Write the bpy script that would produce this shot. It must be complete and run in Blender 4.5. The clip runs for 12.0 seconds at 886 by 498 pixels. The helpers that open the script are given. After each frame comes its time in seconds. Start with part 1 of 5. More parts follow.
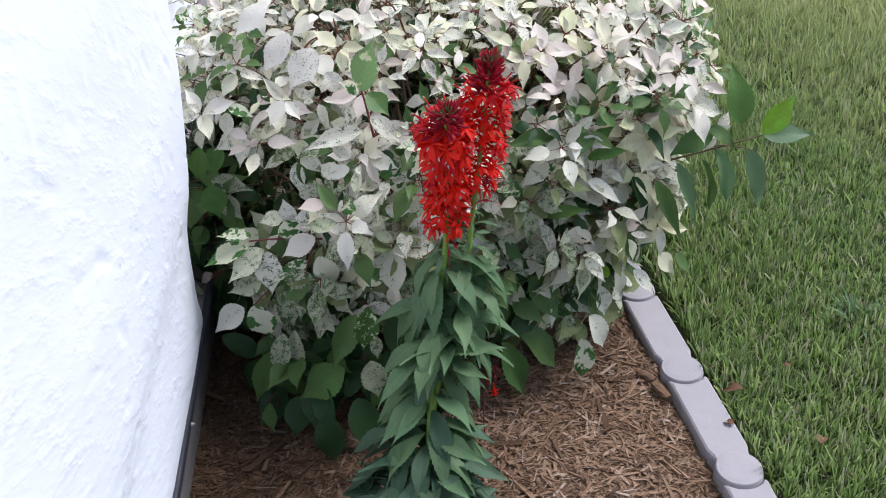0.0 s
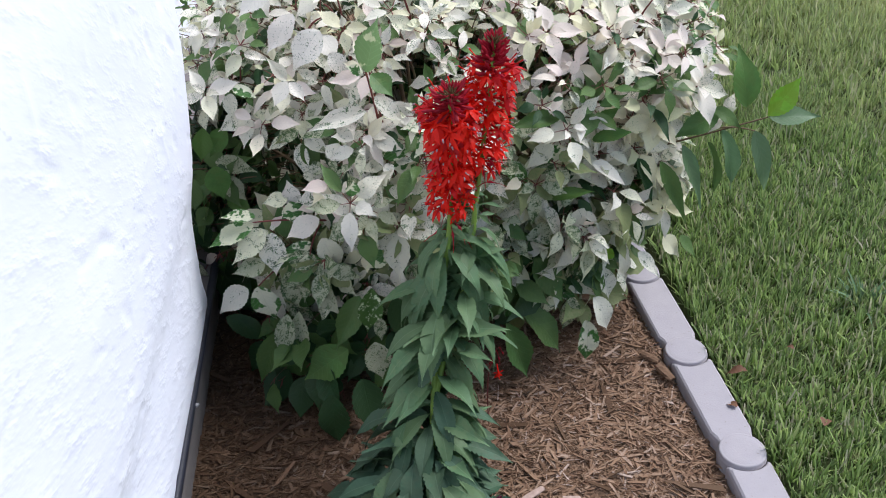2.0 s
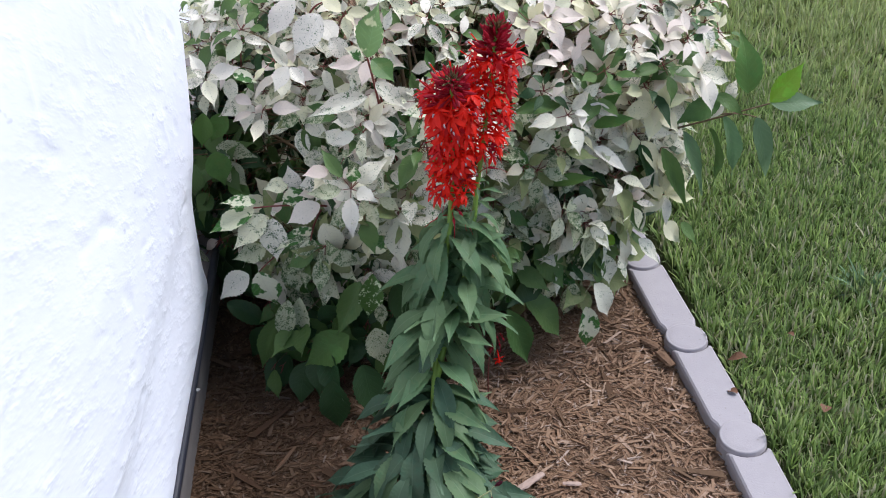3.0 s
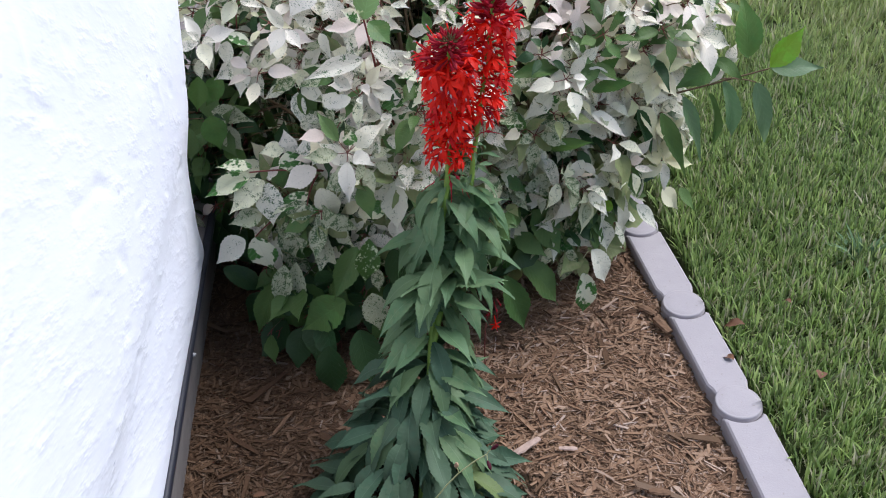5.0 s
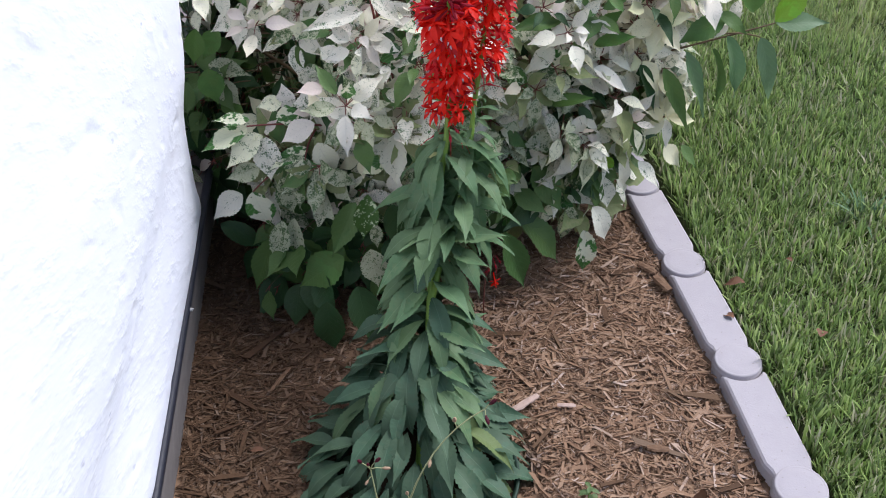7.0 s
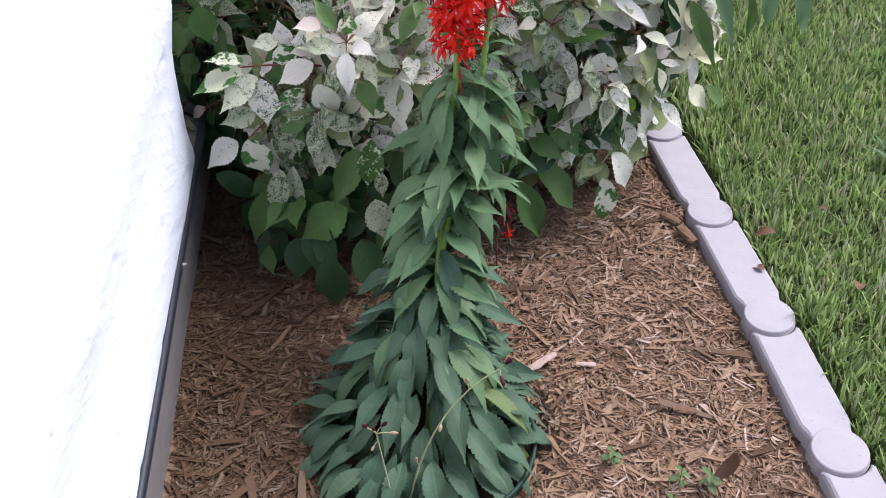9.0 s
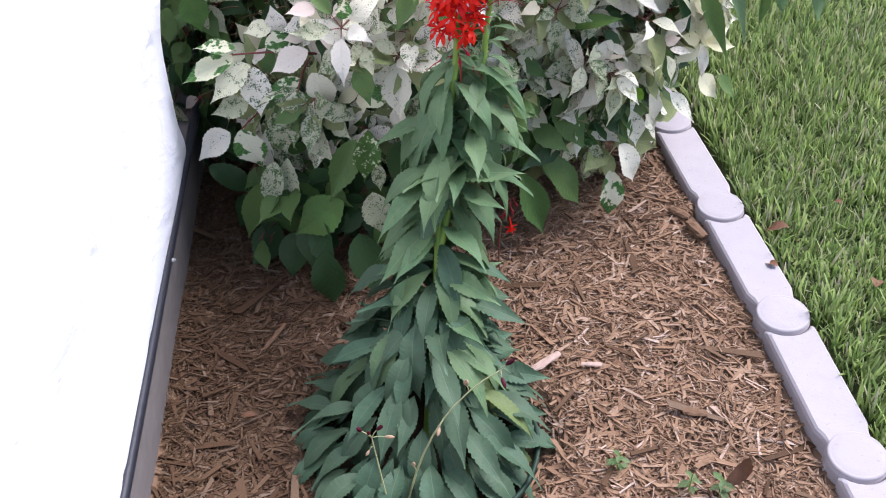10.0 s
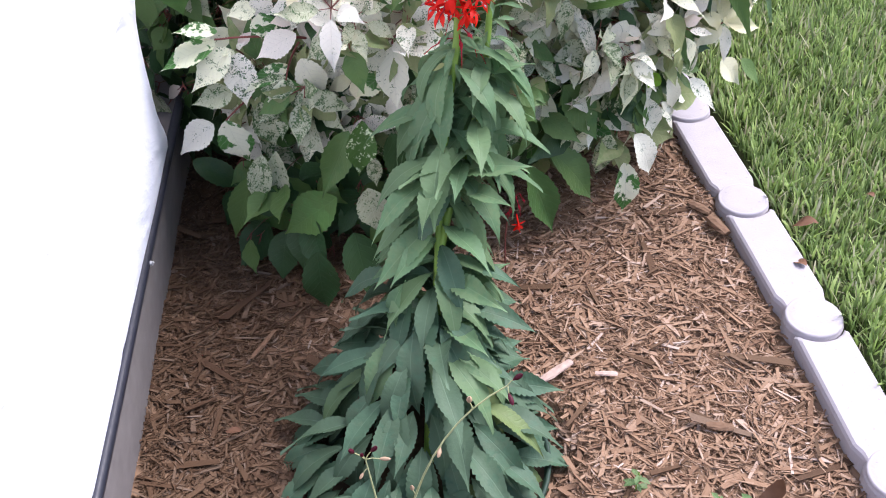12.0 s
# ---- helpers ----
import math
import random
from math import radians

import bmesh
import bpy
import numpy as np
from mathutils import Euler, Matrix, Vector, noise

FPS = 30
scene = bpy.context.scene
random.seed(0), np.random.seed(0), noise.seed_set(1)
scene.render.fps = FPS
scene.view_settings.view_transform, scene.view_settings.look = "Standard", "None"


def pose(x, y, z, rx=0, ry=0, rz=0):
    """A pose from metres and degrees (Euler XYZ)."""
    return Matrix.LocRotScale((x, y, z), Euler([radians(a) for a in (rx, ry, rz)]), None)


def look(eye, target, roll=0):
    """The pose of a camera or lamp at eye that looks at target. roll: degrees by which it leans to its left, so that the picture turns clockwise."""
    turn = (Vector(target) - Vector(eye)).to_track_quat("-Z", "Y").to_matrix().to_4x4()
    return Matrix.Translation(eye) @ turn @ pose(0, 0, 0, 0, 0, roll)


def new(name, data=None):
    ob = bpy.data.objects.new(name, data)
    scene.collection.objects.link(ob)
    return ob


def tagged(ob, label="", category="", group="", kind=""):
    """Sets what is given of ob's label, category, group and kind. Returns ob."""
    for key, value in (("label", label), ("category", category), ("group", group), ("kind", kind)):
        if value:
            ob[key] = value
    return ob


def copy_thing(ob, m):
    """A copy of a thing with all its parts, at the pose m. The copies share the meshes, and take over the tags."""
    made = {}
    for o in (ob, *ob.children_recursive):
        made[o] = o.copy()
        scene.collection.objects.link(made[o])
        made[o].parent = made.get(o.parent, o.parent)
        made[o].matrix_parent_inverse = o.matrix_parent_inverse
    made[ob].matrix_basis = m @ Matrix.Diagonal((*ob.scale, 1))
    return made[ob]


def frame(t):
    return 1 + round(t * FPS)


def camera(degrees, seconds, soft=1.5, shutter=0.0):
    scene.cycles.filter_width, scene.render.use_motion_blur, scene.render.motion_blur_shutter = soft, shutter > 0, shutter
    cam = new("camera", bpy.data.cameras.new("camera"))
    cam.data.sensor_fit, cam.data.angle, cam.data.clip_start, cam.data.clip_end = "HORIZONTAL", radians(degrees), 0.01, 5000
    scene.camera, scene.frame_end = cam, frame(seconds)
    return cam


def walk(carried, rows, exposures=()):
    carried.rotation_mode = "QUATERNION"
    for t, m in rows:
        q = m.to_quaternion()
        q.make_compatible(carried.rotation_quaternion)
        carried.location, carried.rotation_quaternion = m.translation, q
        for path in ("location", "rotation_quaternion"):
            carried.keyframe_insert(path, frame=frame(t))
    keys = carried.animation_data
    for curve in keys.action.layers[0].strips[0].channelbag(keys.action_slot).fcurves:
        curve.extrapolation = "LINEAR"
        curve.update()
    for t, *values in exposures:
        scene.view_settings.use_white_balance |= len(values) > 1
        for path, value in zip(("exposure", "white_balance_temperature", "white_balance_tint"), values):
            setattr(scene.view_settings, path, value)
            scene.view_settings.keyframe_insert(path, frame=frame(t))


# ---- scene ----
cam = camera(48.0, 12.0, soft=1.05)
PATH = [
    (0, (0.4945, -1.3017, 1.5028), (0.6314, -0.0606, 0.6715), -3.22),
    (0.5, (0.4977, -1.3005, 1.5066), (0.6297, -0.0611, 0.6720), -3.09),
    (1, (0.4973, -1.3005, 1.5069), (0.6270, -0.0633, 0.6687), -2.94),
    (1.5, (0.4969, -1.2999, 1.5045), (0.6248, -0.0682, 0.6580), -3.09),
    (2, (0.4960, -1.3002, 1.5012), (0.6226, -0.0733, 0.6477), -3.32),
    (2.5, (0.4954, -1.3006, 1.4983), (0.6210, -0.0775, 0.6391), -3.38),
    (3, (0.4939, -1.3007, 1.4973), (0.6185, -0.0841, 0.6287), -3.22),
    (5, (0.4955, -1.3013, 1.4843), (0.6179, -0.1109, 0.5799), -3.06),
    (5.5, (0.4965, -1.3028, 1.4802), (0.6179, -0.1203, 0.5654), -3.09),
    (6, (0.4984, -1.3032, 1.4777), (0.6172, -0.1290, 0.5518), -3.06),
    (6.5, (0.4956, -1.3047, 1.4729), (0.6142, -0.1390, 0.5363), -2.81),
    (8.5, (0.5009, -1.2358, 1.3931), (0.6021, -0.1044, 0.4134), -3.53),
    (9, (0.5028, -1.2095, 1.3655), (0.5983, -0.0892, 0.3726), -3.82),
    (9.5, (0.5107, -1.1858, 1.3416), (0.6006, -0.0684, 0.3450), -3.94),
    (10, (0.5173, -1.1587, 1.3172), (0.6036, -0.0414, 0.3200), -4.09),
    (10.5, (0.5204, -1.1323, 1.2939), (0.6032, -0.0175, 0.2937), -4.34),
    (11, (0.5264, -1.1051, 1.2728), (0.6046, 0.0091, 0.2716), -4.57),
    (11.5, (0.5292, -1.0786, 1.2530), (0.6057, 0.0342, 0.2500), -4.60),
    (12, (0.5347, -1.0499, 1.2353), (0.6101, 0.0609, 0.2302), -4.75),
]
EXPOSURES = [(0.0, 0.06, 6480, 10.5), (6.5, 0.16, 6470, 12), (9.0, 0.48, 6490, 16), (12.0, 0.93, 6500, 19)]
walk(cam, [(t, look(eye, target, roll)) for t, eye, target, roll in PATH], EXPOSURES)

# ---- light ----
world = bpy.data.worlds.new("sky")
scene.world = world
world.use_nodes = True
wn = world.node_tree
sky = wn.nodes.new("ShaderNodeTexSky")
sky.sky_type = "NISHITA"
sky.sun_disc = False
SUN_ELEV, SUN_AZ = radians(52), radians(73)
sky.sun_elevation, sky.sun_rotation = SUN_ELEV, SUN_AZ
sky.dust_density, sky.air_density = 1.0, 1.0
back = wn.nodes["Background"]
back.inputs["Strength"].default_value = 0.15
wn.links.new(sky.outputs[0], back.inputs[0])
sun = new("sun", bpy.data.lights.new("sun", "SUN"))
sun.data.energy, sun.data.angle, sun.data.color = 4.4, radians(40), (0.955, 0.968, 1.0)
sun_way = Vector((math.sin(SUN_AZ) * math.cos(SUN_ELEV), math.cos(SUN_AZ) * math.cos(SUN_ELEV), math.sin(SUN_ELEV)))
sun.matrix_basis = look(sun_way * 20, (0, 0, 0))

# ---- materials ----
def material(name, rough=0.6, spec=0.3):
    m = bpy.data.materials.new(name)
    m.use_nodes = True
    nt = m.node_tree
    b = nt.nodes["Principled BSDF"]
    b.inputs["Roughness"].default_value = rough
    b.inputs["Specular IOR Level"].default_value = spec
    return m, nt, b


def node(nt, kind, **values):
    n = nt.nodes.new(kind)
    for k, v in values.items():
        n.inputs[k.replace("_", " ")].default_value = v
    return n


def ramp(nt, source, stops):
    r = nt.nodes.new("ShaderNodeValToRGB")
    while len(r.color_ramp.elements) < len(stops):
        r.color_ramp.elements.new(0.5)
    for e, (p, c) in zip(r.color_ramp.elements, stops):
        e.position = p
        e.color = (*c, 1) if len(c) == 3 else c
    nt.links.new(source, r.inputs[0])
    return r.outputs[0]


def mix(nt, fac, a, b, kind="MIX"):
    m = nt.nodes.new("ShaderNodeMix")
    m.data_type, m.blend_type = "RGBA", kind
    for slot, value in ((0, fac), (6, a), (7, b)):
        if hasattr(value, "is_linked"):
            nt.links.new(value, m.inputs[slot])
        else:
            m.inputs[slot].default_value = value if slot == 0 else (*value, 1)
    return m.outputs[2]


def calc(nt, op, a, b=0.0, c=0.0):
    m = nt.nodes.new("ShaderNodeMath")
    m.operation = op
    for i, value in enumerate((a, b, c)):
        if hasattr(value, "is_linked"):
            nt.links.new(value, m.inputs[i])
        else:
            m.inputs[i].default_value = value
    return m.outputs[0]


def bump(nt, b, height, strength, distance):
    n = node(nt, "ShaderNodeBump", Strength=strength, Distance=distance)
    nt.links.new(height, n.inputs["Height"])
    nt.links.new(n.outputs[0], b.inputs["Normal"])


def noise_of(nt, vector, scale, detail=4.0, rough=0.55):
    n = node(nt, "ShaderNodeTexNoise", Scale=scale, Detail=detail, Roughness=rough)
    if vector is not None:
        nt.links.new(vector, n.inputs["Vector"])
    return n.outputs[0]


def chance(nt):
    """One random number for each piece, whether an object of its own or an island of a joined mesh."""
    o = nt.nodes.new("ShaderNodeObjectInfo")
    g = nt.nodes.new("ShaderNodeNewGeometry")
    s = calc(nt, "ADD", calc(nt, "MULTIPLY", o.outputs["Random"], 7.31), g.outputs["Random Per Island"])
    return calc(nt, "FRACT", s)


def again(nt, r, k):
    return calc(nt, "FRACT", calc(nt, "MULTIPLY", r, k))


def place_coords(nt):
    return nt.nodes.new("ShaderNodeTexCoord").outputs["Object"]


def leaf_material(name, pale, dark, low, high, speck=330.0, patch=70.0, patchy=0.0, rough=0.5, through_light=0.25, tint=(0.62, 0.42, 0.40), tinted=0.0, vein=0.25, ribbed=1.0):
    """Leaf skin: a pale and a dark green tissue parted by speckles and patches, veins from the leaf's own coordinates."""
    m, nt, b = material(name, rough, 0.25)
    r = chance(nt)
    uv = nt.nodes.new("ShaderNodeUVMap").outputs[0]
    off = nt.nodes.new("ShaderNodeCombineXYZ")
    nt.links.new(calc(nt, "MULTIPLY", r, 37.0), off.inputs[0])
    nt.links.new(calc(nt, "MULTIPLY", r, 91.0), off.inputs[1])
    va = nt.nodes.new("ShaderNodeVectorMath")
    nt.links.new(uv, va.inputs[0])
    nt.links.new(off.outputs[0], va.inputs[1])
    at = va.outputs[0]
    fine = noise_of(nt, at, speck, 3.0, 0.6)
    wide = noise_of(nt, at, patch, 2.0)
    spread = calc(nt, "ADD", calc(nt, "MULTIPLY", calc(nt, "SUBTRACT", wide, 0.5), patchy), fine)
    level = calc(nt, "ADD", low, calc(nt, "MULTIPLY", again(nt, r, 13.7), high - low))
    cut = calc(nt, "MULTIPLY", calc(nt, "SUBTRACT", spread, level), 10.0)
    cut = calc(nt, "MINIMUM", calc(nt, "MAXIMUM", cut, 0.0), 1.0)
    base = mix(nt, again(nt, r, 29.3), pale, tuple(c * 0.86 for c in pale))
    if tinted:
        base = mix(nt, calc(nt, "MULTIPLY", calc(nt, "POWER", again(nt, r, 5.9), 2.0), tinted), base, tint)
    if pale[0] > 0.5:
        base = mix(nt, calc(nt, "MULTIPLY", calc(nt, "POWER", again(nt, r, 17.3), 3.0), 0.55), base, (0.66, 0.70, 0.36))
    soft = noise_of(nt, at, 40.0, 2.0)
    base = mix(nt, calc(nt, "MULTIPLY", noise_of(nt, at, 90.0, 3.0), 0.4), base, tuple(c * 0.78 for c in pale))
    green = mix(nt, soft, dark, tuple(c * 1.7 for c in dark))
    col = mix(nt, cut, base, green)
    sep = nt.nodes.new("ShaderNodeSeparateXYZ")
    nt.links.new(uv, sep.inputs[0])
    across = calc(nt, "ABSOLUTE", sep.outputs[0])
    slant = calc(nt, "SUBTRACT", sep.outputs[1], calc(nt, "MULTIPLY", across, 0.9))
    slant = calc(nt, "ADD", slant, calc(nt, "MULTIPLY", calc(nt, "SUBTRACT", noise_of(nt, at, 55.0, 2.0), 0.5), 0.010))
    ribs = calc(nt, "SUBTRACT", 1.0, calc(nt, "POWER", calc(nt, "SUBTRACT", 1.0, calc(nt, "ABSOLUTE", calc(nt, "SINE", calc(nt, "MULTIPLY", slant, 330.0)))), 5.0))
    mid = calc(nt, "MINIMUM", calc(nt, "MULTIPLY", across, 900.0), 1.0)
    ribs = calc(nt, "SUBTRACT", 1.0, calc(nt, "MULTIPLY", calc(nt, "SUBTRACT", 1.0, ribs), ribbed))
    veins = calc(nt, "MULTIPLY", ribs, mid)
    col = mix(nt, calc(nt, "MULTIPLY", calc(nt, "SUBTRACT", 1.0, veins), vein), col, tuple(c * 0.62 for c in pale) if pale[0] > 0.5 else tuple(min(1, c * 1.4 + 0.05) for c in pale))
    nt.links.new(col, b.inputs["Base Color"])
    bump(nt, b, calc(nt, "ADD", calc(nt, "MULTIPLY", veins, 0.5), calc(nt, "ADD", soft, noise_of(nt, at, 150.0, 2.0))), 0.4, 0.002)
    tl = nt.nodes.new("ShaderNodeBsdfTranslucent")
    nt.links.new(col, tl.inputs[0])
    ms = node(nt, "ShaderNodeMixShader", Fac=through_light)
    nt.links.new(b.outputs[0], ms.inputs[1])
    nt.links.new(tl.outputs[0], ms.inputs[2])
    nt.links.new(ms.outputs[0], nt.nodes["Material Output"].inputs[0])
    return m


LEAF_WHITE = leaf_material("white_leaf", (0.92, 0.87, 0.77), (0.05, 0.10, 0.035), 0.51, 0.70, tinted=0.25, tint=(0.52, 0.36, 0.34), patchy=0.5)
LEAF_PINK = leaf_material("blush_leaf", (0.92, 0.81, 0.73), (0.06, 0.11, 0.04), 0.62, 0.85, tinted=0.4, patchy=0.5)
LEAF_SPECK = leaf_material("speckled_leaf", (0.86, 0.83, 0.71), (0.060, 0.110, 0.048), 0.525, 0.685, speck=400.0, patchy=0.9)
# greener copy of the speckled skin, dimmed too for leaves in shade
LEAF_DIM = leaf_material("shade_dulled_speckled_leaf", (0.50, 0.52, 0.36), (0.050, 0.095, 0.035), 0.42, 0.60, patchy=0.9)
LEAF_MIXED = leaf_material("variegated_leaf", (0.84, 0.84, 0.64), (0.045, 0.13, 0.03), 0.40, 0.58, speck=110.0, patch=26.0, patchy=2.6)
LEAF_CREAM = leaf_material("cream_leaf", (0.86, 0.82, 0.58), (0.20, 0.26, 0.09), 0.62, 0.85, tinted=0.15, patchy=0.5)
LEAF_DAPPLED = leaf_material("dappled_green_leaf", (0.085, 0.185, 0.045), (0.50, 0.56, 0.38), 0.56, 0.66, speck=190.0, patchy=0.9, vein=0.12)
LEAF_OLIVE = leaf_material("olive_leaf", (0.30, 0.335, 0.155), (0.17, 0.215, 0.090), 0.40, 0.65, speck=120.0, patchy=0.9, vein=0.12, through_light=0.32)
LEAF_GREEN = leaf_material("green_leaf", (0.110, 0.190, 0.058), (0.060, 0.122, 0.036), 0.35, 0.7, speck=30.0, patchy=0.4, vein=0.08, rough=0.42)
# deep green, darkened further for the shade low and deep in the shrub
LEAF_DEEP_SHADED = leaf_material("deep_green_shaded_leaf", (0.038, 0.084, 0.030), (0.023, 0.058, 0.021), 0.35, 0.7, speck=30.0, patchy=0.4, vein=0.06, rough=0.42, through_light=0.15)
# upper leaves are paler, and lightened further for the light they catch
LEAF_UPPER = leaf_material("lit_blue_green_leaf", (0.160, 0.255, 0.126), (0.092, 0.165, 0.082), 0.3, 0.7, speck=60.0, patchy=0.5, vein=0.34, ribbed=0.14, rough=0.5, through_light=0.42)
LEAF_LOBELIA = leaf_material("blue_green_leaf", (0.090, 0.150, 0.090), (0.052, 0.100, 0.060), 0.3, 0.7, speck=60.0, patchy=0.5, vein=0.34, ribbed=0.14, rough=0.55, through_light=0.32)


def plain(name, colour, other, rough=0.6, scale=60.0, spec=0.3, depth=0.001, vary=0.0):
    m, nt, b = material(name, rough, spec)
    at = place_coords(nt)
    n = noise_of(nt, at, scale)
    col = mix(nt, n, colour, other)
    if vary:
        r = chance(nt)
        col = mix(nt, calc(nt, "MULTIPLY", r, vary), col, tuple(c * 0.45 for c in colour))
    nt.links.new(col, b.inputs["Base Color"])
    bump(nt, b, n, 0.4, depth)
    return m


def stucco_material():
    m, nt, b = material("white_stucco", 0.75, 0.25)
    at = place_coords(nt)
    # pattern drawn out along a diagonal to suit the camera's view
    turned, drawn = nt.nodes.new("ShaderNodeMapping"), nt.nodes.new("ShaderNodeMapping")
    turned.inputs["Rotation"].default_value = (radians(29.4), 0, 0)
    drawn.inputs["Scale"].default_value = (1.0, 0.3, 1.0)
    nt.links.new(at, turned.inputs[0])
    nt.links.new(turned.outputs[0], drawn.inputs[0])
    stretched = drawn.outputs[0]
    big = noise_of(nt, at, 3.5, 3.0)
    mid = noise_of(nt, stretched, 22.0, 4.0, 0.6)
    fine = noise_of(nt, stretched, 150.0, 3.0)
    col = mix(nt, big, (0.76, 0.775, 0.885), (0.81, 0.825, 0.905))
    # pits are colour only: their shade is painted as bluish-grey dabs
    pit_shade = calc(nt, "MULTIPLY", calc(nt, "SUBTRACT", noise_of(nt, stretched, 62.0, 2.0), 0.67), 14.0)
    pit_shade = calc(nt, "MINIMUM", calc(nt, "MAXIMUM", pit_shade, 0.0), 1.0)
    some = calc(nt, "MINIMUM", calc(nt, "MAXIMUM", calc(nt, "MULTIPLY", calc(nt, "SUBTRACT", noise_of(nt, stretched, 9.0, 2.0), 0.46), 6.0), 0.0), 1.0)
    col = mix(nt, calc(nt, "MULTIPLY", calc(nt, "MULTIPLY", pit_shade, some), 0.7), col, (0.42, 0.43, 0.55))
    nt.links.new(col, b.inputs["Base Color"])
    strokes = calc(nt, "POWER", noise_of(nt, stretched, 40.0, 3.0, 0.5), 5.0)
    bump(nt, b, calc(nt, "ADD", calc(nt, "MULTIPLY", fine, 0.10), calc(nt, "ADD", calc(nt, "MULTIPLY", mid, 0.5), calc(nt, "MULTIPLY", strokes, 10.0))), 0.13, 0.005)
    return m


def chip_material():
    m, nt, b = material("wood_chip", 0.8, 0.2)
    r = chance(nt)
    col = ramp(nt, r, [(0.0, (0.138, 0.076, 0.047)), (0.2, (0.202, 0.117, 0.072)), (0.5, (0.260, 0.158, 0.099)), (0.80, (0.312, 0.203, 0.137)), (0.95, (0.372, 0.266, 0.202)), (1.0, (0.47, 0.365, 0.310))])
    uv = nt.nodes.new("ShaderNodeUVMap").outputs[0]
    st = nt.nodes.new("ShaderNodeMapping")
    st.inputs["Scale"].default_value = (1100, 70, 1)
    nt.links.new(uv, st.inputs[0])
    grain = noise_of(nt, st.outputs[0], 1.0, 3.0, 0.7)
    col = mix(nt, calc(nt, "MULTIPLY", grain, 0.4), col, (0.19, 0.115, 0.072))
    # shade painted on: chips darken towards the wall, out to a ragged border
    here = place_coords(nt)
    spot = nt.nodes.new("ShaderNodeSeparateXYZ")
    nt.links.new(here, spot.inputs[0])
    wall_shade = calc(nt, "ADD", calc(nt, "SUBTRACT", 0.62, spot.outputs[0]), calc(nt, "MULTIPLY", calc(nt, "SUBTRACT", noise_of(nt, here, 6.0, 4.0), 0.5), 0.9))
    wall_shade = calc(nt, "MINIMUM", calc(nt, "MAXIMUM", calc(nt, "MULTIPLY", wall_shade, 4.0), 0.0), 1.0)
    col = mix(nt, calc(nt, "MULTIPLY", wall_shade, 0.9), col, mix(nt, 1.0, col, (0.34, 0.31, 0.27), "MULTIPLY"))
    nt.links.new(col, b.inputs["Base Color"])
    bump(nt, b, grain, 0.5, 0.001)
    return m


def kerb_material():
    m, nt, b = material("cast_concrete", 0.8, 0.2)
    at = place_coords(nt)
    big, fine = noise_of(nt, at, 26.0, 6.0, 0.7), noise_of(nt, at, 260.0, 4.0)
    r = chance(nt)
    col = mix(nt, big, (0.318, 0.292, 0.312), (0.408, 0.378, 0.396))
    col = mix(nt, calc(nt, "MULTIPLY", r, 0.4), col, (0.35, 0.322, 0.342))
    spots = calc(nt, "GREATER_THAN", noise_of(nt, at, 160.0, 1.0), 0.73)
    col = mix(nt, calc(nt, "MULTIPLY", spots, 0.35), col, (0.22, 0.19, 0.16))
    nt.links.new(col, b.inputs["Base Color"])
    bump(nt, b, calc(nt, "ADD", fine, big), 0.3, 0.0015)
    return m


def blade_material():
    m, nt, b = material("grass_blade", 0.5, 0.3)
    r = chance(nt)
    col = ramp(nt, r, [(0.0, (0.04, 0.075, 0.022)), (0.30, (0.135, 0.235, 0.062)), (0.64, (0.33, 0.47, 0.135)), (0.81, (0.46, 0.56, 0.22)), (0.87, (0.36, 0.33, 0.22)), (1.0, (0.58, 0.52, 0.42))])
    here = place_coords(nt)
    patchy = noise_of(nt, here, 2.2, 3.0)
    spot = nt.nodes.new("ShaderNodeSeparateXYZ")
    nt.links.new(here, spot.inputs[0])
    dry = calc(nt, "MULTIPLY", calc(nt, "SUBTRACT", calc(nt, "ADD", spot.outputs[0], calc(nt, "MULTIPLY", spot.outputs[1], 0.8)), 2.7), 0.4)
    dry = calc(nt, "MINIMUM", calc(nt, "MAXIMUM", calc(nt, "ADD", dry, calc(nt, "SUBTRACT", patchy, 0.5)), 0.0), 0.8)
    col = mix(nt, dry, col, (0.56, 0.56, 0.27))
    clump = calc(nt, "MINIMUM", calc(nt, "MAXIMUM", calc(nt, "MULTIPLY", calc(nt, "SUBTRACT", noise_of(nt, here, 17.0, 3.0), 0.40), 4.0), 0.0), 1.0)
    col = mix(nt, calc(nt, "MULTIPLY", clump, 0.34), col, mix(nt, 1.0, col, (1.45, 1.42, 1.25), "MULTIPLY"))
    col = mix(nt, calc(nt, "MULTIPLY", patchy, 0.2), col, (0.18, 0.26, 0.08))
    up = nt.nodes.new("ShaderNodeSeparateXYZ")
    nt.links.new(nt.nodes.new("ShaderNodeUVMap").outputs[0], up.inputs[0])
    col = mix(nt, calc(nt, "MULTIPLY", calc(nt, "POWER", up.outputs[1], 2.0), 0.36), col, (0.45, 0.51, 0.26))
    nt.links.new(col, b.inputs["Base Color"])
    tl = nt.nodes.new("ShaderNodeBsdfTranslucent")
    nt.links.new(col, tl.inputs[0])
    ms = node(nt, "ShaderNodeMixShader", Fac=0.38)
    nt.links.new(b.outputs[0], ms.inputs[1])
    nt.links.new(tl.outputs[0], ms.inputs[2])
    nt.links.new(ms.outputs[0], nt.nodes["Material Output"].inputs[0])
    return m


